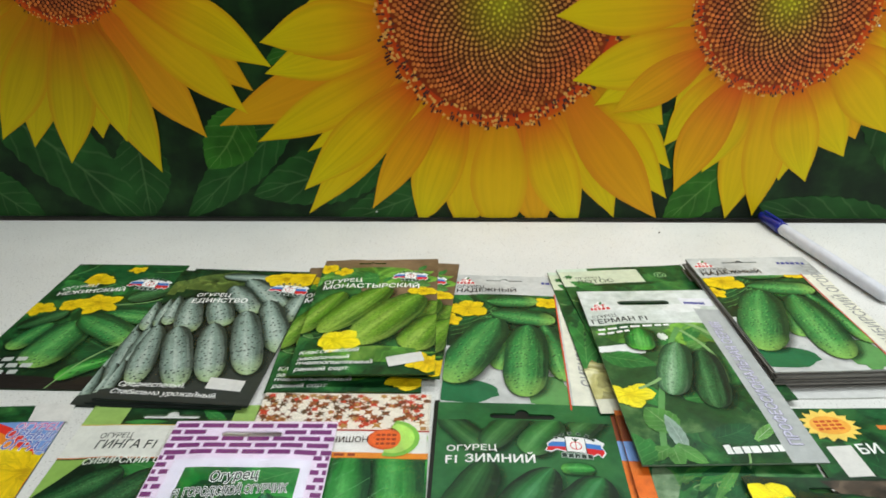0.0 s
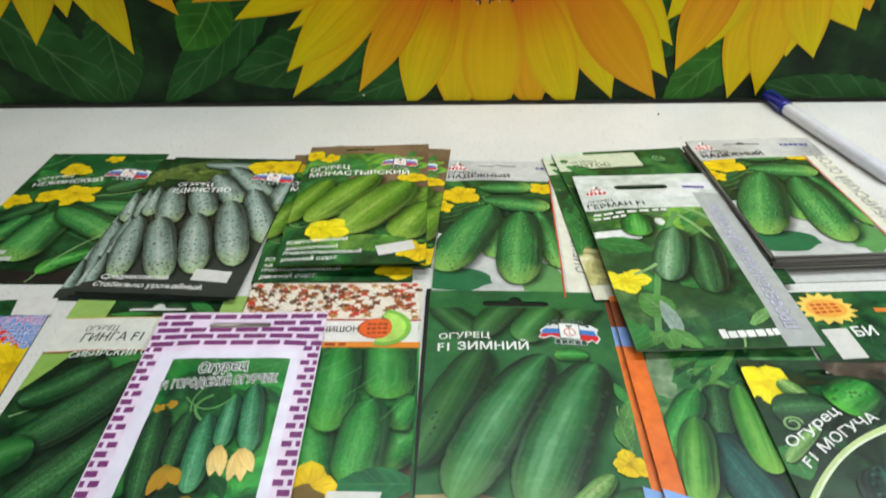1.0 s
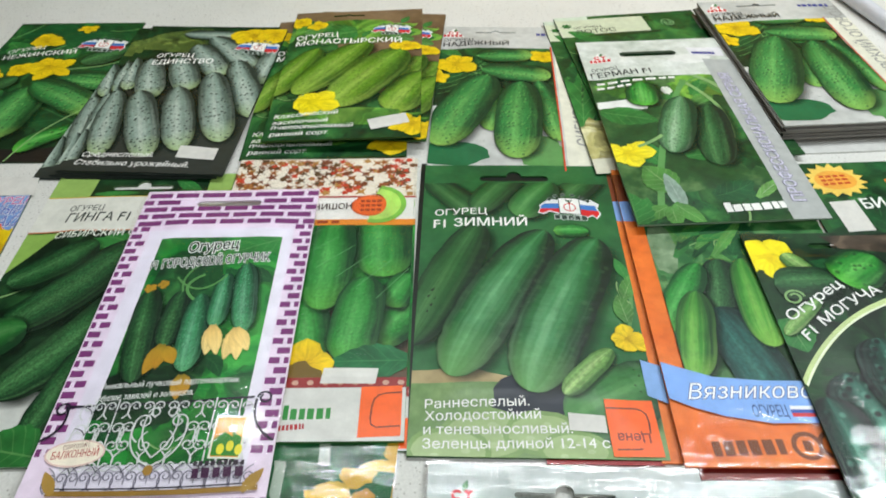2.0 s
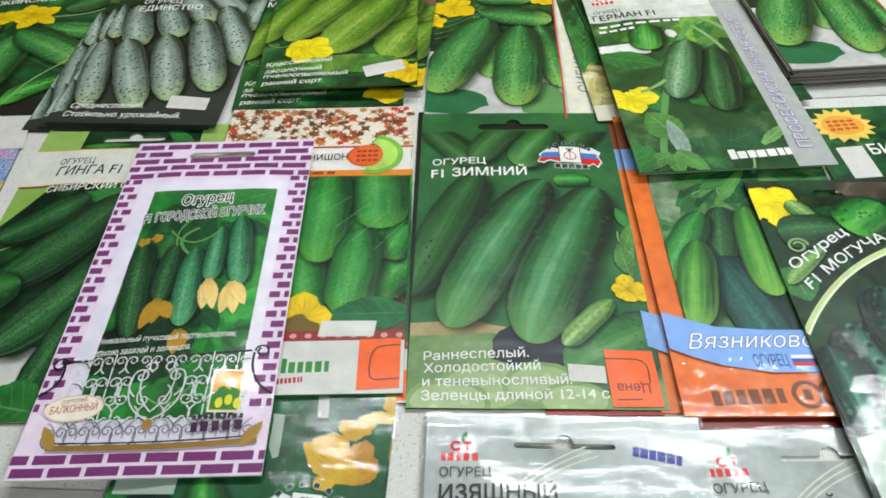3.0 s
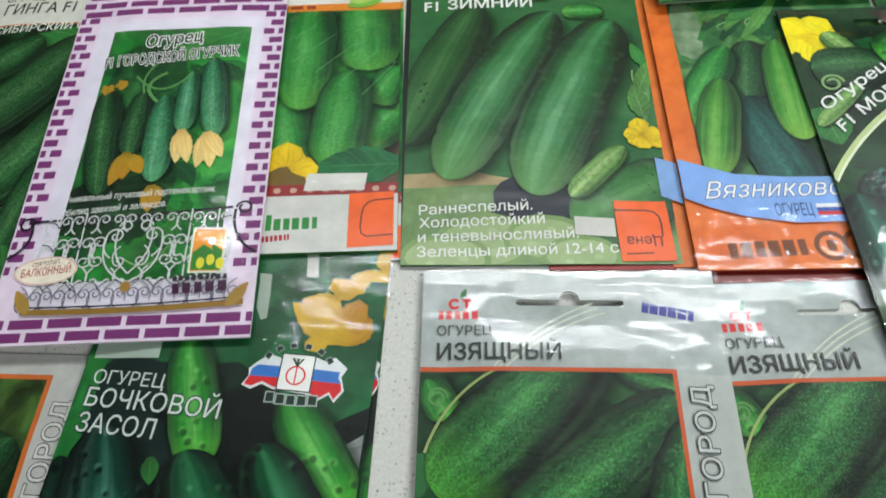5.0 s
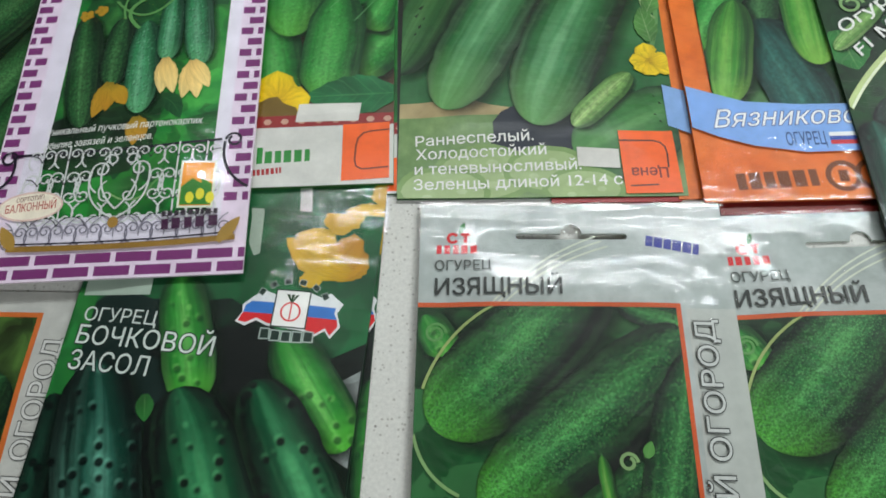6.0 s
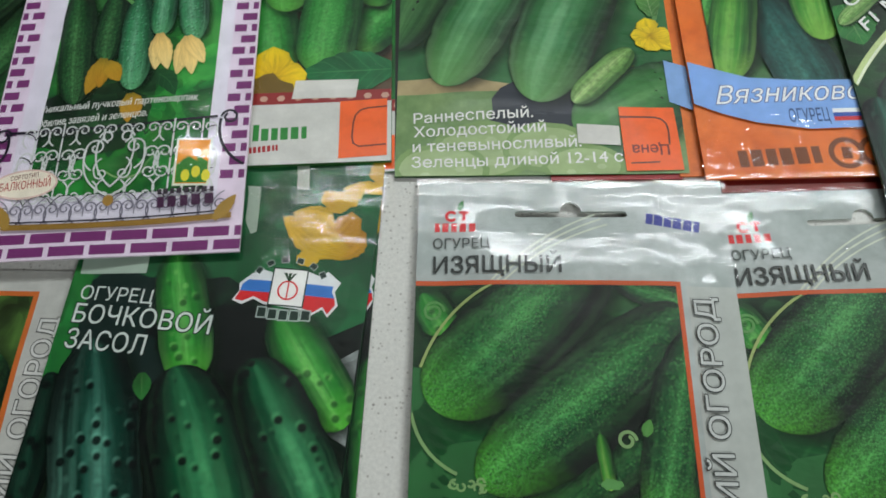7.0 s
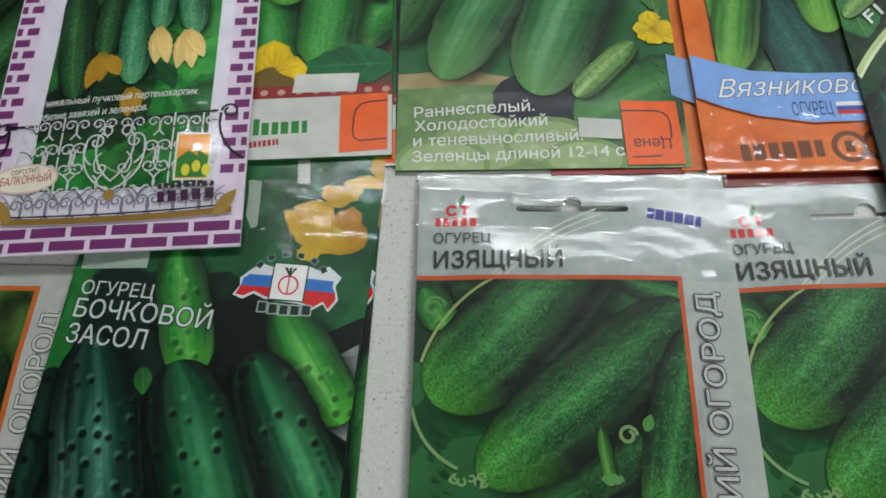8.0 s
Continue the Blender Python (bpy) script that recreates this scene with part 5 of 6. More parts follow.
def ornament_packet(x, y, z, turn, wide, high, top):
    p = Packet("seed packet with a floral border and green cucumbers" + ("" if top else ", mostly covered"), x, y, z, turn, wide, high, 0.3, film=top, seed=10)
    p.film_from = 27.0
    p.creases = [(70.0, 0.05, 0.8, 0.3), (88.0, 0.05, 0.7, -0.25), (104.0, 0.04, 0.7, 0.12), (52.0, 0.05, 0.8, -0.1)]
    p.rect((0, 0), (wide, high), PHOTO_VIVID)
    p.rect((0, high - 30), (wide, high), ink(228, 220, 204))
    rng = random.Random(5)
    tones = [ink(120, 62, 34), ink(150, 84, 40), ink(196, 66, 40), ink(96, 70, 40), ink(176, 132, 70)]
    for i in range(190):
        c = (rng.uniform(1, wide - 1), high - rng.uniform(1.5, 28.5))
        p.star(c, rng.uniform(1.9, 3.9), rng.uniform(0.8, 1.6), rng.choice((4, 5, 6)), tones[i % 5])
        if i % 3 == 0:
            p.oval(c, 1.2, 1.2, tones[(i + 2) % 5], n=8)
    p.line([(0, high - 30.4), (wide, high - 30.4)], 1.2, ink(170, 50, 40))
    p.rect((0, high - 47), (wide, high - 31), ink(226, 224, 218))
    p.rect((0, high - 50.5), (wide, high - 46.5), ink(226, 138, 40))
    p.clip = (0, 26, wide, high - 50.5)
    if top:
        p.rect((0, 26), (wide, 60), ink(92, 70, 50))
        p.cuke((47.2, 68), (51.4, 34), 17.0, CUKE_FLAT)
        p.cuke((75.4, 119), (77.6, 78.5), 25.4, CUKE_FLAT)
        p.cuke((54.2, 117), (52.4, 60), 21.2, CUKE_FLAT)
        p.cuke((92.5, 63), (76, 44), 18.0, CUKE_FLAT)
        p.cuke((90, 80), (80, 62), 14.8, CUKE_FLAT)
        p.cuke((70.4, 78.5), (65.8, 33.5), 20.8, CUKE_FLAT)
        p.leaf((90.0, 34.6), (59.3, 33.9), 16, leaf_print((24, 110, 60), (80, 160, 90)))
        p.flower((50.1, 31.5), 15, turn=50)
        p.oval((48.8, 25.2), 9, 8, ink(120, 96, 40), rag=0.2)
        p.flower((54.6, 20.6), 9, turn=0)
        for i in range(6):
            p.line([(30 + 9 * i, 96 - 6 * i), (48 + 8 * i, 108 - 5 * i)], 0.22, ink(110, 172, 110))
    p.clip = (0, 0, wide, high)
    p.oval((69, high - 37), 9.6, 7.6, ink(206, 92, 40), "emblem")
    p.oval((69, high - 37), 8.4, 6.4, ink(226, 104, 44), "emblem")
    for d in (-3.2, 0.0, 3.2):
        p.bars((64, high - 38 + d), (74.5, high - 37.6 + d), 1.6, ink(150, 66, 34), 4, "emblem")
    for r, d, mat in ((13.5, 8.5, leaf_print((96, 168, 52), (150, 200, 90))), (11.0, 6.5, leaf_print((150, 204, 70), (200, 228, 130)))):
        c = (72.0, high - 36.0)
        p.poly([(c[0] + r * math.cos(a), c[1] + r * math.sin(a)) for a in (-1.9 + 0.26 * k for k in range(14))] + [(c[0] - 2.4 + d * math.cos(a), c[1] - 0.4 + (d + 1.5) * math.sin(a)) for a in (1.4 - 0.26 * k for k in range(13))], mat, "emblem/leaf")
    p.text("КОРНИШОН", (32.3, 121.4), (59.9, 122.1), 4.2, ink(70, 52, 40), fat=0.02)
    p.bars((10, high - 49.4), (56, high - 49.2), 1.8, ink(150, 60, 20), 9)
    p.rect((0, 0), (wide, 26), ink(216, 216, 210))
    p.rect((0, 22), (wide, 26.5), ink(150, 44, 44))
    for i in range(16):
        p.oval((3 + 5.6 * i, 24.2), 1.4, 1.2, ink(206, 160, 140), n=6)
    p.bars((45.3, 8.6), (63.0, 9.0), 6.0, ink(44, 138, 56), 6, "emblem/bar", 0.28, low=0.74)
    p.bars((44.6, 4.2), (53.9, 5.0), 2.2, ink(176, 44, 50), 7, gap=0.32)
    if top:
        p.sticker((56.9, 23.8), (77.5, 23.6), (57.8, 30.8))
        p.price_tag((72.6, 1.3), (87.7, 1.9), (72.6, 22.2), False)
    else:
        p.sticker((68, 0.8), (86, 0.8), (68, 13), ORANGE_TAG, "price_tag")
    return p.done(ink(60, 110, 56))


ornament_packet(-86, -162, 0.2, 1.5, 86, 166, False)
ornament_packet(-90, -159.5, 1.8, 1.5, 89, 161.5, True)


def brick_border_packet():
    """White packet with a printed brick border, a window picture and a wrought balcony rail."""
    p = Packet("white seed packet with a purple brick border and hanging cucumbers", -124.1, -191.9, 6.9, 2.11, 80.9, 162.3, 1.3, (-0.01, -0.0), film=True, hole=slot(40, 152.6, 30, 4.2, 0), seed=11)
    p.creases = [(9.0, 0.08, 1.2, 0.0), (5.0, 0.12, 1.0, 0.02), (44.0, 0.03, 0.8, 0.04)]
    p.rect((0, 0), (p.w, p.h), ink(232, 216, 232), holed=True)
    mauve = ink(122, 52, 112)
    for row in range(5):
        y = p.h - 4.9 - 4.9 * row
        x = -6.0 if row % 2 else 1.5
        while x < p.w:
            if not (24 < x + 5.5 < 60 and 1 <= row <= 1):
                p.rect((x, y), (x + 10.5, y + 3.2), mauve)
            x += 12.4
    for row in range(26):
        y = 24 + 4.6 * row
        if y > p.h - 27:
            break
        for left in (True, False):
            for x0, x1 in ((0.6, 5.4),) if row % 2 else ((0.4, 2.2), (3.8, 7.8)):
                p.rect((x0, y) if left else (p.w - x1, y), (x1, y + 2.9) if left else (p.w - x0, y + 2.9), mauve)
    for row in range(2):
        y = 0.9 + 4.3 * row
        x = -5.0 if row % 2 else 1.2
        while x < p.w:
            p.rect((x, y), (x + 10.4, y + 3.1), mauve)
            x += 12.0
    p.rect((8.6, 10.5), (p.w - 8.2, 134.5), ink(232, 226, 238))
    p.clip = (15.5, 20, p.w - 12.5, 128.5)
    p.rect((15.5, 20), (p.w - 12.5, 128.5), PHOTO_VIVID)
    p.clutter(16, 24, 70, 126, 30, 10, 12, (LEAF, LEAF_DARK, LEAF_DARK))
    p.oval((34, 80), 18, 44, PHOTO_GREEN, rag=0.1)
    p.oval((30, 46), 20, 14, PHOTO_DARK, rag=0.15)
    p.leaf((70, 128), (44, 116), 14, LEAF)
    p.cuke((19.7, 99), (25.1, 52), 12.2, CUKE_LONG)
    p.cuke((33.1, 97), (32.2, 68), 10.0, CUKE_LONG)
    p.cuke((41, 95), (42.7, 56.5), 11.0, CUKE_SPINE)
    p.cuke((49.4, 106), (49.5, 77.4), 8.7, CUKE_SPINE)
    p.cuke((56.5, 112), (61, 75), 9.8, CUKE_SPINE)
    p.arc((49.4, 105.0), (28.9, 104.2), 7, 0.9, LEAF)
    p.arc((56.5, 111.0), (46.0, 116.0), -3, 1.0, LEAF)
    p.arc((33.0, 96.0), (38.0, 112.0), 3, 0.8, LEAF)
    p.arc((40.1, 105.4), (38.5, 91.7), -5, 1.3, LEAF)
    blossom = paper_petal((200, 160, 90), (238, 206, 130), (244, 220, 150))
    for c in (((49.2, 78.4), (49.3, 63.7)), ((49.2, 78.4), (53.5, 63.6)), ((58.6, 76.7), (56.6, 61.4)), ((58.6, 76.7), (61.4, 61.3)), ((58.6, 76.7), (64.8, 65.8))):
        p.leaf(c[0], c[1], 6, blossom)
    dull = paper_petal((120, 110, 30), (190, 150, 40), (196, 140, 40))
    for c in (((31.8, 69.5), (28.2, 55.5)), ((31.8, 69.5), (32.1, 57.9)), ((33.2, 68.1), (38.3, 60.2)), ((42.6, 55.1), (43.1, 44.3)), ((42.6, 55.1), (46.1, 46.5))):
        p.leaf(c[0], c[1], 6, dull)
    p.flower((18.9, 98.4), 3, dull)
    p.flower((24.0, 100.6), 3, dull)
    p.clip = (0, 0, p.w, p.h)
    p.text("Огурец", (29.6, 119.1), (50.6, 121.3), 6.0, ink(36, 40, 38), edge=WHITE, fat=0.02, slant=0.15, halo=0.13)
    p.text("F1 ГОРОДСКОЙ ОГУРЧИК", (15.7, 109.1), (65.2, 113.1), 5.0, ink(36, 34, 44), edge=WHITE, fat=0.015, halo=0.12)
    p.text("Уникальный пучковый партенокарпик.", (14.8, 49.4), (64.5, 51.7), 2.6, WHITE, slant=0.2)
    p.text("Обилие завязей и зеленцов.", (14.6, 44.2), (49.1, 46.4), 2.6, WHITE, slant=0.2)
    # the balcony rail
    iron, pale = ink(30, 26, 40), ink(216, 218, 216)
    p.arc((6.3, 43.1), (70.9, 45.8), -1.5, 0.9, iron)
    p.ring((3.9, 42.0), 2.6, 0.8, iron, a0=0, a1=420, grow=-1.2)
    p.ring((74.5, 45.9), 2.6, 0.8, iron, a0=180, a1=-240, grow=-1.2)
    p.arc((5.6, 42.6), (0.0, 29.5), 3, 0.9, iron)
    p.arc((71.8, 45.3), (80.0, 28.6), -3, 0.9, iron)
    def scroll(x, y, r, way, up, mat, wide):
        """A wrought scroll: a curl with a tail."""
        p.ring((x, y), r, wide, mat, a0=90 - 90 * way, a1=90 - 90 * way + way * up * 430, grow=-0.75 * r, n=18)
        p.arc((x + way * r, y), (x + way * r * 0.2, y - up * 2.6 * r), way * up * 0.5 * r, wide, mat, n=8)
    for k in range(-3, 4):
        x = 41 + 8.6 * k
        if abs(k) > 1:
            p.line([(x, 16), (x, 45)], 0.55, pale)
        for way in (-1, 1):
            for y, r, up in ((42.0, 1.9, 1), (33.5, 2.3, 1), (27.0, 2.3, -1), (19.6, 1.9, -1)):
                if abs(k) <= 1 and 25 < y < 35 and k * way <= 0:
                    continue
                scroll(x + way * 2.2, y, r, way, up, pale, 0.55)
                p.arc((x, y - 2.4), (x + way * 4.2, y + 0.4), way * 0.8, 0.3, iron, n=6)
    for way in (-1, 1):
        p.arc((41, 19), (41 + way * 9, 35), way * -3.6, 0.6, pale)
        scroll(41 + way * 6.0, 35.5, 3.0, way, 1, pale, 0.6)
        scroll(41 + way * 3.4, 26.5, 2.0, way, -1, pale, 0.5)
        p.arc((41, 22), (41 + way * 5.4, 38), way * -2.4, 0.6, pale)
        p.ring((41 + way * 3.2, 39.0), 2.2, 0.6, pale, a0=90 - 90 * way, a1=90 + 300 * way, grow=-1.3)
    for k in range(-4, 5):
        for way in (-1, 1):
            scroll(41.5 + 7.6 * k + way * 1.9, 15.6, 1.9, way, 1, ink(120, 116, 130), 0.4)
            p.arc((41.5 + 7.6 * k, 13.0), (41.5 + 7.6 * k + way * 3.4, 19.5), way * 1.2, 0.4, ink(150, 146, 158), n=6)
    p.arc((9.5, 12.0), (p.w - 6, 13.0), -1.0, 0.5, iron)
    p.oval((41, 17.6), 1.6, 1.8, ink(166, 128, 60))
    p.arc((10, 10.4), (p.w - 3, 11.4), -1.0, 1.8, ink(150, 116, 50))
    for x in (12, p.w - 8):
        p.leaf((x, 10), (x + (6 if x > 40 else -5), 18), 4, ink(172, 138, 66))
    p.oval((14.6, 24.4), 10.4, 5.0, ink(226, 196, 186), "emblem")
    p.oval((14.6, 24.4), 9.8, 4.4, ink(240, 232, 214), "emblem")
    p.text("БАЛКОННЫЙ", (6.9, 22.5), (22.8, 23.3), 2.8, ink(176, 60, 50))
    p.text("СОРТОТИП", (9.8, 26.0), (18.6, 26.6), 1.5, ink(120, 60, 50))
    a, b = (59.6, 21.4), (70.3, 37.7)
    p.rect(a, b, ink(226, 232, 214), "emblem")
    p.rect((a[0] + 0.7, a[1] + 0.7), (b[0] - 0.7, b[1] - 0.7), ink(236, 156, 40), "emblem")
    p.poly([(a[0] + 0.8, a[1] + 1), (b[0] - 0.8, a[1] + 1), (b[0] - 0.8, a[1] + 8), (b[0] - 4.4, a[1] + 10.6), (a[0] + 6.8, a[1] + 8.2), (a[0] + 4, a[1] + 10), (a[0] + 0.8, a[1] + 7)], ink(52, 130, 40), "emblem")
    for d in (3.6, 6.6, 9.6):
        p.oval((a[0] + d, a[1] + (4.6 if d == 6.6 else 3.4)), 1.3, 2.0, ink(232, 220, 60), "emblem", n=10)
    p.oval(((a[0] + b[0]) / 2 + 1, b[1] - 5), 1.3, 1.3, WHITE, "emblem", n=10)
    p.bars((55.6, 18.7), (72.6, 19.4), 1.7, ink(60, 50, 60), 9, gap=0.34)
    p.bars((55.9, 14.4), (73.6, 15.5), 3.4, ink(70, 34, 66), 5, gap=0.34)
    return p.done(ink(226, 214, 226))


brick_border_packet()


# added packet, inked near black to stand for the shade in the hang slot
under = Packet("dark green seed packet hidden under a brighter one", -1.6, -158, 0.05, 0.2, 90, 160, 0.1, seed=35)
under.done(ink(12, 22, 15))


def smooth_cucumber_packet():
    p = Packet("deep green seed packet with smooth cucumbers and orange price tag", 0, -162, 0.6, 0, 90, 162, 1.6, hole=slot(44, 151.0, 34, 4.6, 3.6), seed=12)
    p.rect((0, 0), (p.w, p.h), tone_print((20, 72, 36), (36, 100, 52), (62, 124, 68), 24.0), holed=True)
    p.oval((14.1, 20.4), 40, 16, tone_print((150, 132, 92), (172, 154, 110), (190, 172, 128), 50.0), rag=0.08)
    p.rect((0, 0), (p.w, 30), tone_print((84, 118, 66), (112, 146, 88), (144, 170, 114), 40.0))
    p.oval((56.5, 23.0), 26, 14, ink(24, 34, 48), rag=0.1)
    p.clip = (0, 0, p.w, 147.5)
    p.cuke((0.9, 153.9), (25.9, 122.9), 14.4, CUKE_BACK)
    p.cuke((46.4, 158.4), (24.4, 125.4), 16.7, CUKE_BACK)
    p.cuke((85, 156), (62, 129), 15.4, CUKE_BACK)
    p.cuke((61.9, 148.1), (43.9, 122.1), 18.0, CUKE_SOFT)
    p.cuke((27, 117), (-3, 48), 22.3, CUKE_BACK)
    p.cuke((76, 112.6), (60, 112), 8.5, CUKE_FLAT)
    p.cuke((98, 35.5), (57, 13), 26.5, CUKE_SOFT)
    p.cuke((56.0, 112.0), (14.2, 33.0), 25.6, CUKE_SMOOTH, -2, 3.6)
    p.cuke((79.2, 108.0), (43.4, 26.0), 28.6, CUKE_SMOOTH, -2, 3.6)
    p.clip = (0, 0, p.w, 152)
    p.arc((85.5, 58.0), (86.5, 92.0), -2.5, 1.6, LEAF)
    p.arc((88.0, 70.0), (84.0, 82.0), 2, 0.7, LEAF_PALE)
    p.leaf((88.5, 84.0), (85.0, 96.0), 5, LEAF)
    p.leaf((84.9, 71.7), (92.0, 87.4), 7, LEAF_PALE)
    p.leaf((85.3, 59.9), (83.1, 74.8), 8, LEAF_PALE)
    p.cuke((76.8, 46.0), (56.3, 24.9), 9, CUKE_BABY)
    p.flower((84.0, 51.4), 9, turn=60)
    for c, r in (((27.9, 8.5), 17), ((47.4, 9.5), 14), ((14.3, 2.3), 15), ((58.4, 2.6), 13)):
        p.oval(c, r, r * 0.62, ink(128, 160, 94), rag=0.04)
        p.oval(c, r * 0.86, r * 0.5, ink(162, 186, 128), rag=0.04)
        for k in range(5):
            p.oval((c[0] + r * 0.4 * math.cos(1.26 * k), c[1] + r * 0.24 * math.sin(1.26 * k)), r * 0.12, r * 0.08, ink(178, 198, 146), n=6)
    p.clip = (0, 0, p.w, p.h)
    p.text("ОГУРЕЦ", (5.9, 123.6), (30.2, 123.5), 4.0, WHITE, fat=0.02)
    p.text("F1 ЗИМНИЙ", (5.6, 115.3), (48.3, 115.6), 5.4, WHITE, fat=0.03)
    p.flag_emblem((68.9, 128.8), 30)
    for k, (w, a, b) in enumerate((("Раннеспелый.", (5.6, 18.9), (43.4, 20.1)), ("Холодостойкий", (5.8, 13.8), (47.2, 15.0)), ("и теневыносливый.", (5.5, 8.3), (57.9, 9.6)), ("Зеленцы длиной 12-14 с", (5.3, 2.8), (70.4, 4.2)))):
        p.text(w, a, b, 3.9, WHITE, fat=0.012)
    p.sticker((56.9, 10.7), (70.0, 9.7), (56.8, 17.4))
    p.price_tag((71.0, 0.8), (88.4, 0.9), (70.2, 23.1))
    return p.done(ink(40, 84, 44))


smooth_cucumber_packet()


# added sheet: the orange packet's folded bottom edge, its shade inked as dark red
edge = Packet("dark red seed packet hidden under orange ones", 99, -168.6, 0.05, 0.5, 84, 90, 0.1, seed=33)
edge.done(ink(120, 30, 24))
edge = Packet("red seed packet mostly hidden under a green one", 48, -163.6, 0.05, 0, 40, 60, 0.1, seed=34)
edge.done(ink(150, 24, 30))


def orange_border_packet(x, y, z, turn, wide, high, top):
    p = Packet("orange-edged seed packet with a blue title wave" + (", glossy, on top" if top else ", under its twin"), x, y, z, turn, wide, high, 0.45, film=top, seed=13)
    p.creases = [(1.0, 0.1, 0.8, 0.0), (80.0, 0.06, 0.7, 0.03), (94.0, 0.05, 0.7, -0.1), (110.0, 0.05, 0.8, 0.2)]
    clay = tone_print((206, 96, 28), (226, 116, 36), (236, 134, 54), 40.0)
    p.rect((0, 0), (wide, high), clay)
    p.rect((0, 122), (8.5, 136), ink(128, 164, 218))
    p.rect((0, 136), (8.5, 156), ink(130, 62, 26))
    p.clip = (8.5, 29, wide, high)
    p.rect((8.5, 29), (wide, high), foliage_print((20, 70, 40), (46, 104, 52), (96, 140, 84)))
    p.clutter(10, 60, wide, 130, 22, 11, 15)
    p.oval((14, 104), 6, 16, tone_print((64, 100, 60), (120, 146, 110), (166, 184, 152), 90.0), rag=0.08)
    p.oval((12, 58), 6, 12, tone_print((64, 100, 60), (130, 156, 124), (170, 188, 160), 90.0), rag=0.08)
    p.arc((20, 100), (44, 108), 4, 0.6, LEAF_PALE)
    p.ring((40, 106), 4, 0.6, LEAF_PALE, a0=0, a1=400, grow=-2.0)
    for k in range(9):
        p.leaf((18 + 2 * k, 98 + 5 * (k % 4)), (30 + 3 * k, 116 + 4 * (k % 3)), 5, (LEAF, LEAF_DARK, LEAF_PALE)[k % 3])
    p.cuke((36, 97), (30.3, 66.5), 15.4, CUKE_LONG)
    p.cuke((26.8, 94), (5, 57.5), 14.2, CUKE_FLAT)
    p.cuke((28, 69.5), (40.5, 27), 22.8, cucumber_print((26, 84, 76), (70, 130, 116), (10, 44, 40), (24, 76, 60), 2.4, 0.4))
    p.cuke((45.8, 97), (45, 49.5), 16.5, CUKE_LIME)
    p.cuke((22, 78), (11.8, 35), 15.3, CUKE_LIME)
    p.clip = (0, 0, wide, high)
    p.poly([(0, 42.5), (9, 39), (18, 35.5), (34, 34), (51, 33.8), (70, 37), (wide, 38), (wide, 20), (70, 18), (53, 16.5), (34, 16.2), (18, 19), (8, 22.6), (0, 26.5)], ink(132, 172, 226))
    p.text("Вязниковский", (6.8, 26.0), (67.7, 26.6), 6.8, WHITE, edge=ink(84, 96, 150), fat=0.0, slant=0.35, halo=0.045)
    p.text("ОГУРЕЦ", (28.2, 18.7), (40.5, 18.8), 4.8, ink(58, 84, 130))
    f0, f1 = (41.7, 18.8), (50.5, 23.2)
    third = (f1[1] - f0[1]) / 3
    p.rect((f0[0], f1[1]), (f1[0], f1[1] - third), WHITE, "emblem")
    p.rect((f0[0], f0[1] + third), (f1[0], f1[1] - third), ink(48, 84, 170), "emblem")
    p.rect(f0, (f1[0], f0[1] + third), ink(206, 48, 52), "emblem")
    p.text("Р", (49.9, 18.6), (52.2, 18.5), 4.6, ink(58, 84, 130))
    brown = ink(116, 62, 18)
    p.bars((10.9, 3.8), (36.4, 4.8), 5.8, brown, 6, "emblem/bar", 0.24)
    for c in ((43.3, 8.0), (52.4, 8.4)):
        p.ring(c, 4.6, 1.7, brown, "emblem")
        p.bars((c[0] - 1.4, c[1] - 2), (c[0] + 1.8, c[1] - 2), 4.0, brown, 1, "emblem", 0.1)
    return p.done(ink(216, 106, 34))


orange_border_packet(87, -163, 0.4, 0.5, 88, 160, False)
orange_border_packet(94.0, -165.2, 2.31, 0.66, 87.9, 160.0, True)


def sunburst_packet():
    p = Packet("green seed packet with a yellow sunburst seal and a blank label", 190, -157, 0.3, 3, 90, 160, 1.2, hole=slot(62, 152, 30, 3.0, 3.0), seed=14)
    p.rect((0, 0), (p.w, p.h), PHOTO_GREEN, holed=True)
    p.leaf((40, 158), (88, 150), 16, LEAF_DARK)
    p.clutter(4, 100, p.w - 4, 158, 14, 15, 15, (LEAF, LEAF_DARK))
    p.cuke((50, 100), (84, 60), 24, CUKE_FRESH)
    p.rect((42, 142), (p.w, 145.5), ink(222, 130, 50))
    p.rect((56, 136), (p.w, 142), ink(176, 60, 44))
    seal = (18.9, 146.1)
    p.star(seal, 15, 11.5, 15, ink(242, 206, 96), "emblem")
    p.oval((18.9, 146.1), 10, 7.5, ink(240, 172, 70), "emblem")
    for d in (-3.0, 0.0, 3.0):
        p.bars((seal[0] - 7, seal[1] - 1 + d), (seal[0] + 7, seal[1] - 0.6 + d), 1.8, ink(206, 84, 40), 4, "emblem")
    p.text("БИ", (23.2, 123.7), (34.1, 124.4), 7.0, WHITE, fat=0.03)
    p.sticker((9.4, 109.3), (21.3, 109.0), (8.9, 130.2))
    return p.done(ink(46, 92, 50))


sunburst_packet()


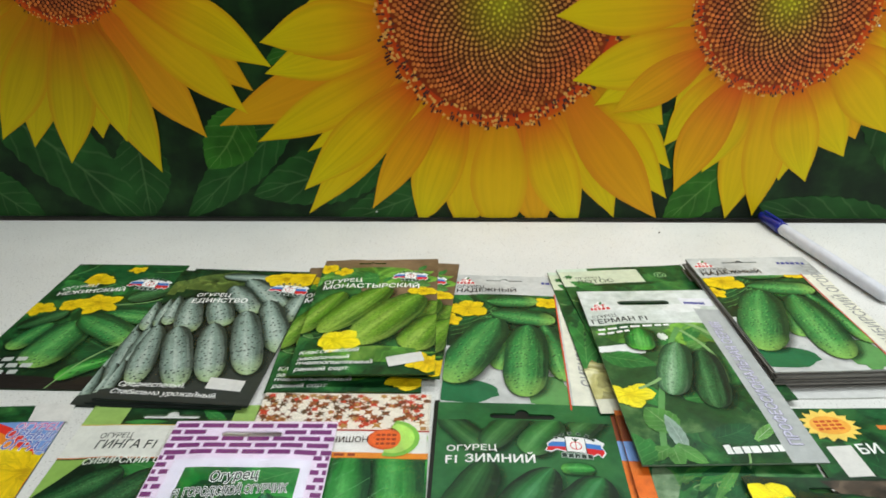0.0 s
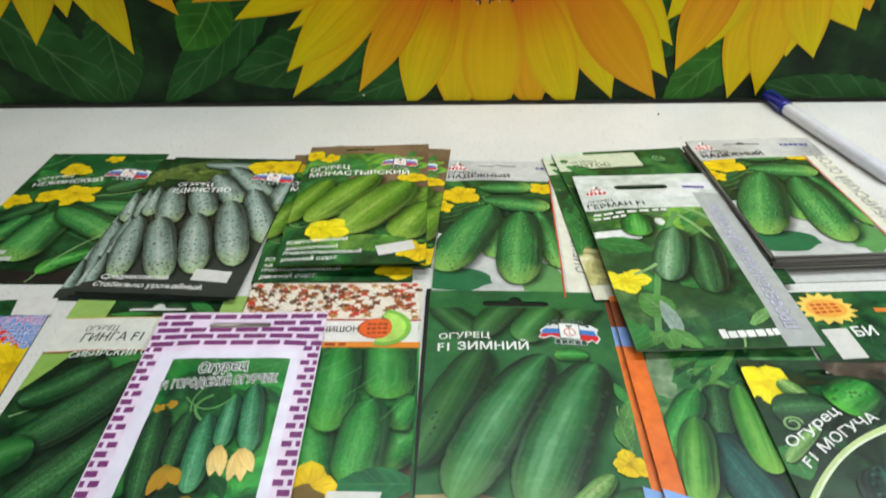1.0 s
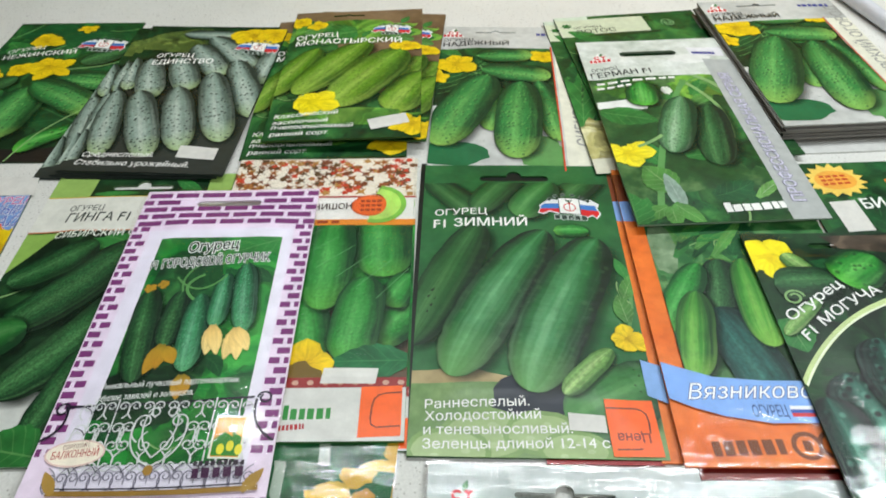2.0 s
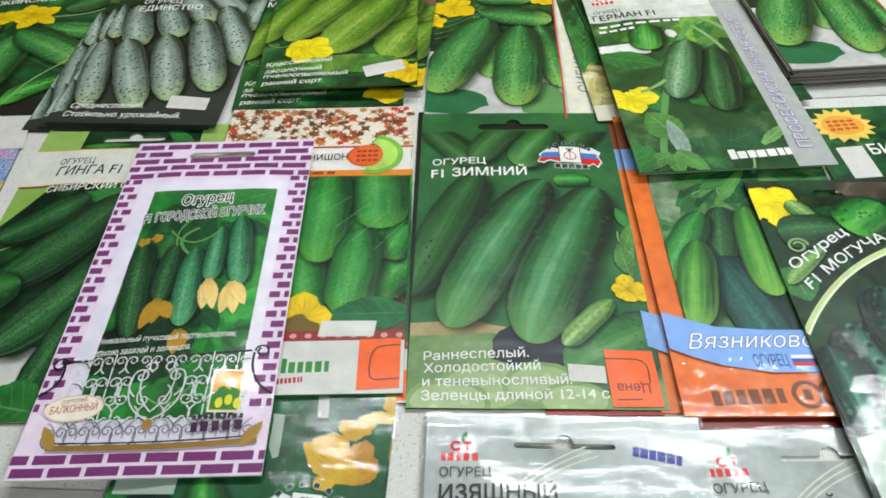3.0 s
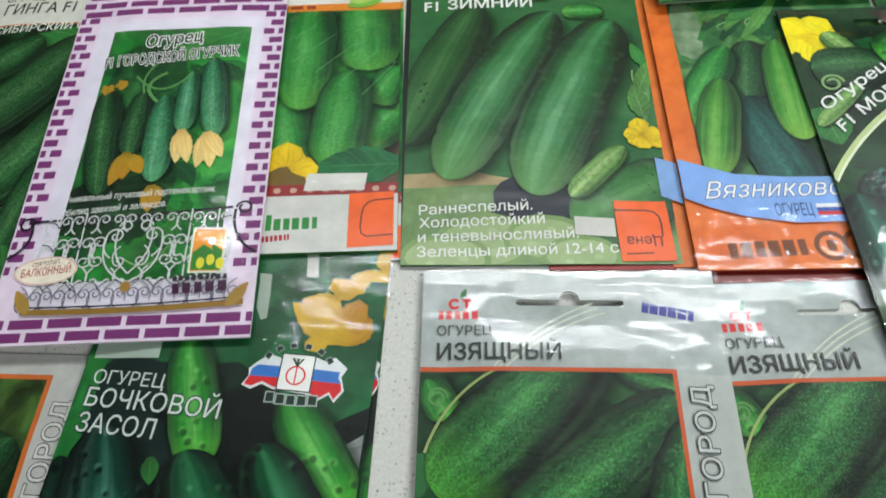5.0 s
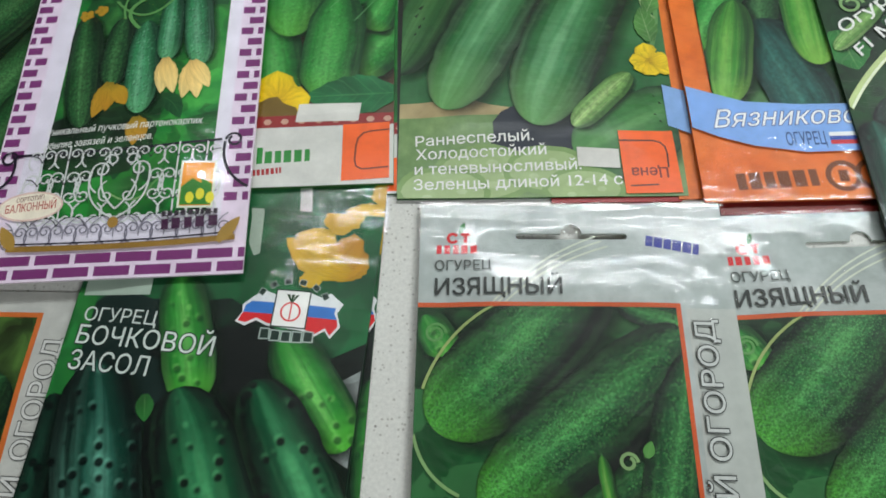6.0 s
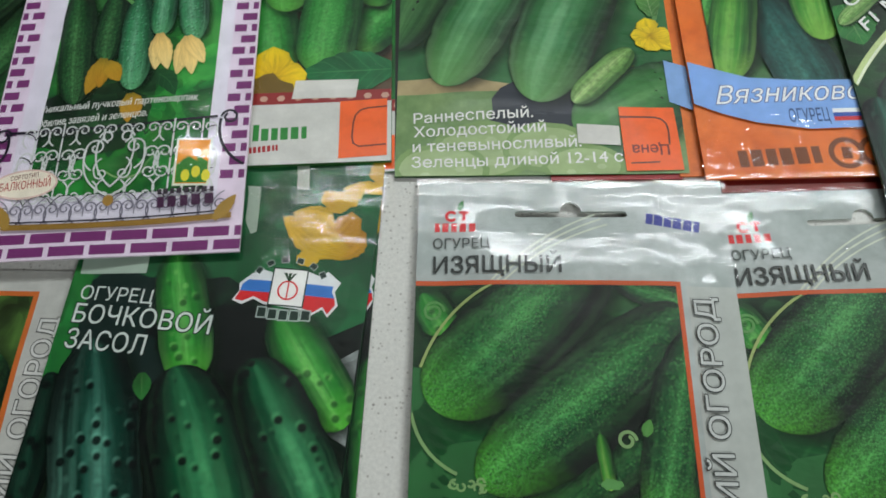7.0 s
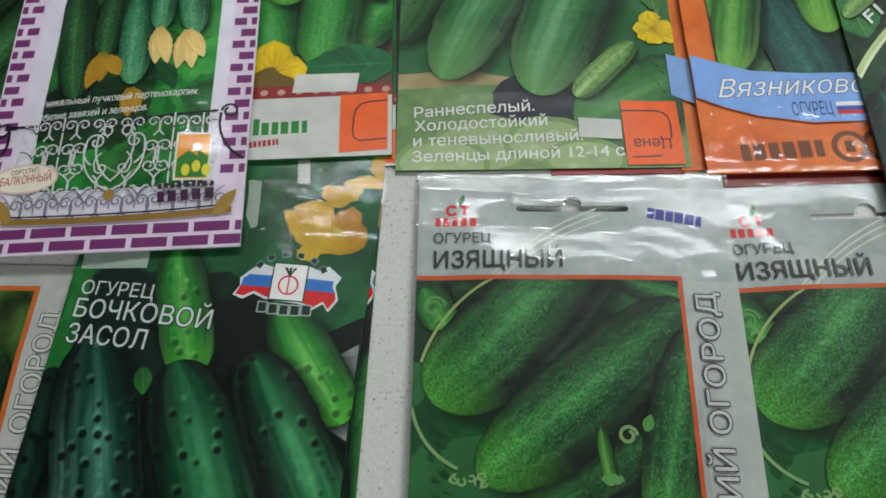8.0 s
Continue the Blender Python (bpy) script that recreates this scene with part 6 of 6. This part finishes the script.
def banner_packet():
    p = Packet("dark green seed packet with a curved white title and yellow flower", 145, -214, 4.4, 1.3, 92, 160, 1.8, (0.3, 0.0), film=True, hole=slot(44, 152, 34, 3.6, 3.0), seed=15)
    p.rect((0, 0), (p.w, p.h), PHOTO_DARK, holed=True)
    soil = foliage_print((50, 42, 34), (86, 72, 58), (120, 104, 86), 40.0)
    p.clip = (0, 0, p.w, p.h - 1)
    p.poly([(34, 158), (p.w - 1, 159), (p.w - 1, 148), (60, 147), (40, 150)], soil)
    p.clutter(2, 40, p.w - 4, 140, 24, 12, 18, (LEAF, LEAF_DARK, LEAF_DARK))
    p.flower((8.1, 144.8), 17, paper_petal((220, 190, 20), (246, 226, 20), (250, 236, 40)), turn=10)
    p.cuke((21.8, 132.2), (14.2, 147.0), 9, CUKE_BABY)
    p.cuke((29.7, 129.0), (5.1, 129.5), 18, CUKE_LONG)
    p.cuke((51.8, 144.5), (31.9, 128.9), 22, CUKE_FRESH)
    p.leaf((3.7, 111.7), (6.7, 95.2), 16, LEAF)
    p.cuke((19.7, 120.1), (1.0, 103.4), 6, CUKE_BABY)
    p.ring((10.4, 121.8), 4.0, 1.0, LEAF_PALE, a0=0, a1=500, grow=-2.4)
    p.cuke((15.2, 84.9), (21.6, 44.7), 24, CUKE_INKY)
    p.cuke((5.6, 75.3), (9.5, 33.3), 20, CUKE_INKY)
    p.cuke((33.5, 100.1), (34.7, 65.6), 26, CUKE_INKY)
    p.arc((-0.2, 80.2), (48.1, 119.5), 5, 2.6, ink(196, 212, 150), n=24)
    p.arc((0.8, 80.2), (47.4, 117.8), 5, 0.8, ink(232, 238, 216), n=24)
    p.poly([(2, 2), (p.w - 2, 2), (p.w - 2, 26), (50, 34), (20, 44), (2, 40)], ink(196, 206, 196))
    p.text("Огурец", (5.8, 110.0), (31.4, 126.5), 4.6, WHITE, fat=0.02, slant=0.1)
    p.text("F1 МОГУЧА", (8.7, 100.0), (45.7, 123.1), 4.6, WHITE, fat=0.02, slant=0.1, curve=1.5)
    return p.done(ink(40, 70, 44))


banner_packet()


# ---- front row ----
def column_packet():
    p = Packet("grey seed packet with an orange line and upright grey writing", -172, -350, 0.2, -1.5, 88, 160, 1.0, seed=16)
    p.rect((0, 0), (p.w, p.h), ink(190, 190, 184))
    p.rect((0, 0), (65, 153.5), ink(206, 108, 50))
    p.clip = (0, 0, 63.5, 152)
    p.rect((0, 0), (63.5, 152), foliage_print((30, 34, 14), (44, 66, 28), (70, 104, 44)))
    p.clutter(0, 40, 63, 146, 12, 14, 18, (LEAF_DARK, LEAF_DARK, LEAF))
    p.cuke((60, 134), (30, 96), 26, CUKE_LONG)
    p.cuke((62, 100), (40, 60), 22, CUKE_FRESH)
    p.clip = (0, 0, p.w, p.h)
    p.text("ОГОРОД", (72.4, 111.5), (73.4, 145.5), 5.6, ink(206, 206, 202), edge=ink(84, 86, 84), halo=0.06)
    p.text("СИБИРСКИЙ", (71.0, 56), (72.2, 107), 5.6, ink(206, 206, 202), edge=ink(84, 86, 84), halo=0.06)
    return p.done(ink(184, 184, 178))


column_packet()


def barrel_packet(x, y, z, turn, wide, high, top):
    p = Packet("dark green seed packet with black-spined cucumbers" + (", in glossy wrap" if top else ", under its twin"), x, y, z, turn, wide, high, 1.5, film=True, seed=17 if top else 18)
    p.rect((0, 0), (wide, high), foliage_print((3, 10, 8), (6, 24, 16), (18, 52, 32), 40.0))
    p.poly([(0, high), (0, high - 34), (14, high - 44), (30, high - 33), (46, high - 30), (60, high - 38), (74, high - 47), (wide, high - 40), (wide, high)], foliage_print((18, 74, 44), (30, 100, 56), (60, 130, 84), 24.0))
    gold, amber = paper_petal((196, 150, 20), (212, 176, 34), (206, 170, 50)), paper_petal((176, 120, 16), (192, 142, 26), (200, 152, 30))
    p.poly([(43.8, 167.2), (48.0, 167.5), (49.5, 159.7), (51.1, 144.8), (49.4, 144.0), (46.9, 148.2), (46.0, 157.6)], ink(158, 172, 156))
    p.leaf((51.2, 157.9), (67.9, 156.3), 12, LEAF_DARK)
    p.oval((72.0, 166.0), 6.6, 5.2, ink(190, 168, 56), rag=0.12)
    p.oval((74.0, 158.4), 6.2, 5.0, ink(196, 160, 44), rag=0.2)
    p.leaf((81.9, 148.0), (75.4, 137.7), 10, amber)
    p.leaf((79.9, 152.5), (71.4, 140.0), 10, amber, 1)
    p.leaf((78.4, 139.7), (58.1, 150.5), 11, gold, 1)
    p.leaf((73.7, 146.5), (60.9, 152.0), 10, gold, -1)
    p.oval((67.7, 137.1), 3.2, 2.4, ink(206, 170, 40), rag=0.1)
    p.oval((20, high - 50), 26, 20, ink(20, 40, 36), rag=0.1)
    p.rect((0, 0), (6, high - 30), foliage_print((14, 70, 34), (32, 110, 48), (50, 130, 56), 60.0))
    p.oval((50, 112), 24, 9, ink(6, 16, 14), rag=0.15)
    p.poly([(78, 90), (86, 86), (86, 112), (80, 108)], foliage_print((60, 70, 66), (150, 160, 156), (200, 206, 204), 60.0))
    if top:
        p.cuke((29.2, 137), (42.2, 98.5), 15.3, CUKE_FRESH)
        p.cuke((62, 121), (85, 90.5), 16.3, CUKE_FRESH)
        p.cuke((2.5, 99), (4.4, 62), 11.7, CUKE_NIGHT)
        p.cuke((11.2, 109), (30, 48), 24.9, CUKE_INKY)
        p.cuke((57, 106.5), (85, 62), 21.2, CUKE_INKY2)
        p.cuke((36.6, 102.8), (62, 48), 26.5, CUKE_INKY2)
        p.leaf((28.3, 100.4), (30.1, 93.1), 5, LEAF)
        p.text("ОГУРЕЦ", (3.8, 120.3), (26.0, 119.9), 4.2, ink(214, 222, 216), fat=0.004)
        p.text("БОЧКОВОЙ", (3.6, 113.4), (44.1, 112.5), 5.6, ink(214, 222, 216), edge=ink(16, 40, 34), fat=0.006)
        p.text("ЗАСОЛ", (3.5, 106.0), (27.1, 105.3), 5.6, ink(214, 222, 216), edge=ink(16, 40, 34), fat=0.006)
        p.flag_emblem((63.8, 127.6), 30)
        p.sticker((1.9, 127.8), (22.0, 129.0), (1.5, 133.8), ink(170, 186, 172))
    else:
        p.cuke((74, 100), (86, 20), 16, CUKE_FRESH)
        p.flag_emblem((60, high - 42), 28)
    return p.done(ink(36, 78, 50))


barrel_packet(-83, -315, 0.4, -2.5, 73, 162, False)
barrel_packet(-103.5, -321, 2.6, -5, 86.5, 160, True)


def grainy_cucumber_packet(x, y, z, turn, wide, high, top):
    p = Packet("silver-grey seed packet with grainy dark cucumbers" + (" in glossy clear wrap" if top else ", partly under its twin"), x, y, z, turn, wide, high, 1.6, film=True, hole=slot(45, 154.5, 33, 2.0, 3.2), seed=19 if top else 25)
    if not top:
        p.creases, p.film_from = [], high - 20
    p.rect((0, 0), (wide, high), tone_print((148, 157, 152), (173, 181, 178), (194, 200, 198), 20.0), holed=True)
    for d in (0.0, 1.6, 3.4):
        p.arc((20 + d, 131.5), (52 + d, 154.5 - d), 2.5, 0.55, ink(206, 212, 194))
    p.rect((76, 0), (wide, 132), ink(182, 186, 180))
    p.rect((0, 0), (74.4, 133.2), ink(206, 88, 40))
    p.clip = (0, 0, 73.0, 131.8)
    p.rect((0, 0), (73.0, 131.8), PHOTO_DARK)
    p.clutter(0, 20, 72, 128, 10, 13, 20, (LEAF_DARK,))
    p.oval((4.9, 90.3), 16, 18, LEAF_DARK, rag=0.12)
    p.leaf((2.5, 76.2), (22.6, 99.3), 30, leaf_print((18, 78, 36), (44, 112, 58)))
    p.oval((25.3, 75.3), 30, 14, LEAF_DARK, rag=0.12)
    p.oval((65.1, 127.3), 14, 6, PHOTO_GREEN, rag=0.2)
    p.oval((56, 99), 12, 14, ink(12, 12, 9), rag=0.12)
    p.cuke((2, 129.5), (8.9, 118), 10.6, CUKE_FRESH)
    p.cuke((56, 133.5), (78, 126), 9.5, CUKE_GRAIN)
    p.cuke((52.4, 143), (5.2, 97.5), 28.1, CUKE_GRAIN, 1, 3.4)
    p.cuke((64.5, 89.5), (31, 70.5), 15.9, CUKE_GRAIN)
    p.cuke((74.5, 125.2), (18.2, 77.8), 25.4, CUKE_GRAIN, 2, 2.8)
    p.cuke((77, 119), (63.5, 66), 18.6, CUKE_GRAIN, 0, 3.0)
    p.ring((5.3, 124.0), 3, 0.8, LEAF, a0=0, a1=500, grow=-1.6)
    p.cuke((49.1, 91.0), (51.0, 77.0), 3.6, CUKE_LIME)
    p.oval((51.2, 78.6), 2.8, 1.4, LEAF, rag=0.2)
    p.ring((55.9, 89.4), 2.4, 0.9, LEAF_PALE, a0=0, a1=430, grow=-1.3)
    p.leaf((60.6, 90.5), (62.2, 94.8), 3, LEAF_PALE)
    p.arc((-0.0, 96.0), (12.4, 80.5), -2.5, 0.9, LEAF_PALE)
    q = (11.0, 77.8)
    for k in range(7):
        p.ring((q[0] + 1.5 * k + 0.8 * math.sin(5 * k), q[1] + 1.2 * math.sin(3 * k)), 0.9 + 0.4 * math.sin(2 * k) ** 2, 0.6, LEAF_PALE, a0=70 * k, a1=70 * k + 300, grow=-0.4)
    p.arc((2.1, 108.2), (21.3, 131.9), 3, 0.8, ink(160, 178, 110))
    p.clip = (0, 0, wide, high)
    p.text("ИЗЯЩНЫЙ", (4.9, 135.4), (41.3, 135.6), 5.2, ink(52, 56, 54), fat=0.02)
    p.text("ОГУРЕЦ", (4.7, 143.1), (21.1, 143.2), 3.2, ink(84, 90, 86))
    p.sprout_emblem((11.4, 151.6), 14, False)
    p.bars((66.4, 151.4), (82.0, 148.6), 3.6, BLUE_D, 6, "emblem/bar", 0.1)
    p.text("ИЙ ОГОРОД", (83.0, 74.5), (83.0, 128.5), 5.7, ink(196, 199, 195), edge=ink(56, 60, 58), fat=0.004, halo=0.06)
    p.text("СИБИРСК", (83.0, 28.0), (83.0, 72.5), 5.7, ink(196, 199, 195), edge=ink(56, 60, 58), fat=0.004, halo=0.06)
    return p.done(ink(184, 188, 182))


grainy_cucumber_packet(96, -334, 0.3, 1, 90, 165, False)
grainy_cucumber_packet(5, -330, 2.2, -1, 90, 165, True)


# ---- a crumb on the table ----
crumb = bmesh.new()
bmesh.ops.create_icosphere(crumb, subdivisions=2, radius=0.0007)
for v in crumb.verts:
    v.co *= 1 + 0.35 * noise.noise(v.co * 2500)
speck = part("crumb", crumb, plain("crumb", 120, 108, 92, 0.8), None)
speck.matrix_world = pose(0.170, 0.232, 0.0008)
tagged(speck, "small brown crumb on the white table", "crumb")

# ---- pen ----
def lathe(profile, n=20):
    """A turned body along its own y axis."""
    bm = bmesh.new()
    rings = []
    for y, r in profile:
        rings.append([bm.verts.new((r * math.cos(2 * math.pi * i / n), y, r * math.sin(2 * math.pi * i / n))) for i in range(n)])
    for a, b in zip(rings, rings[1:]):
        for i in range(n):
            bm.faces.new((a[i], a[(i + 1) % n], b[(i + 1) % n], b[i]))
    bm.faces.new(rings[0])
    bm.faces.new(list(reversed(rings[-1])))
    bmesh.ops.recalc_face_normals(bm, faces=bm.faces[:])
    for f in bm.faces:
        f.smooth = len(f.verts) == 4
    return bm


pen = tagged(new("pen"), "white ballpoint pen with a blue cap on the table", "pen")
pen.matrix_world = pose(0.262, 0.262, 0.0056, 0, 0, 193.5)
part("cap", lathe([(0.0, 0.0022), (0.001, 0.0034), (0.026, 0.0052), (0.030, 0.0054), (0.0302, 0.0040)]), plain("blue_plastic", 26, 36, 140, 0.3, 0.3), pen, "blue plastic cap")
part("barrel", lathe([(0.0302, 0.0040), (0.031, 0.0047), (0.034, 0.0049), (0.142, 0.0049), (0.145, 0.0042), (0.146, 0.002)]), plain("white_plastic", 216, 218, 226, 0.3, 0.3), pen)
part("clip", box(0.0022, 0.024, 0.0012, 0, 0.017, 0.0056, 0.0004), plain("blue_plastic_clip", 26, 36, 140, 0.3), pen)
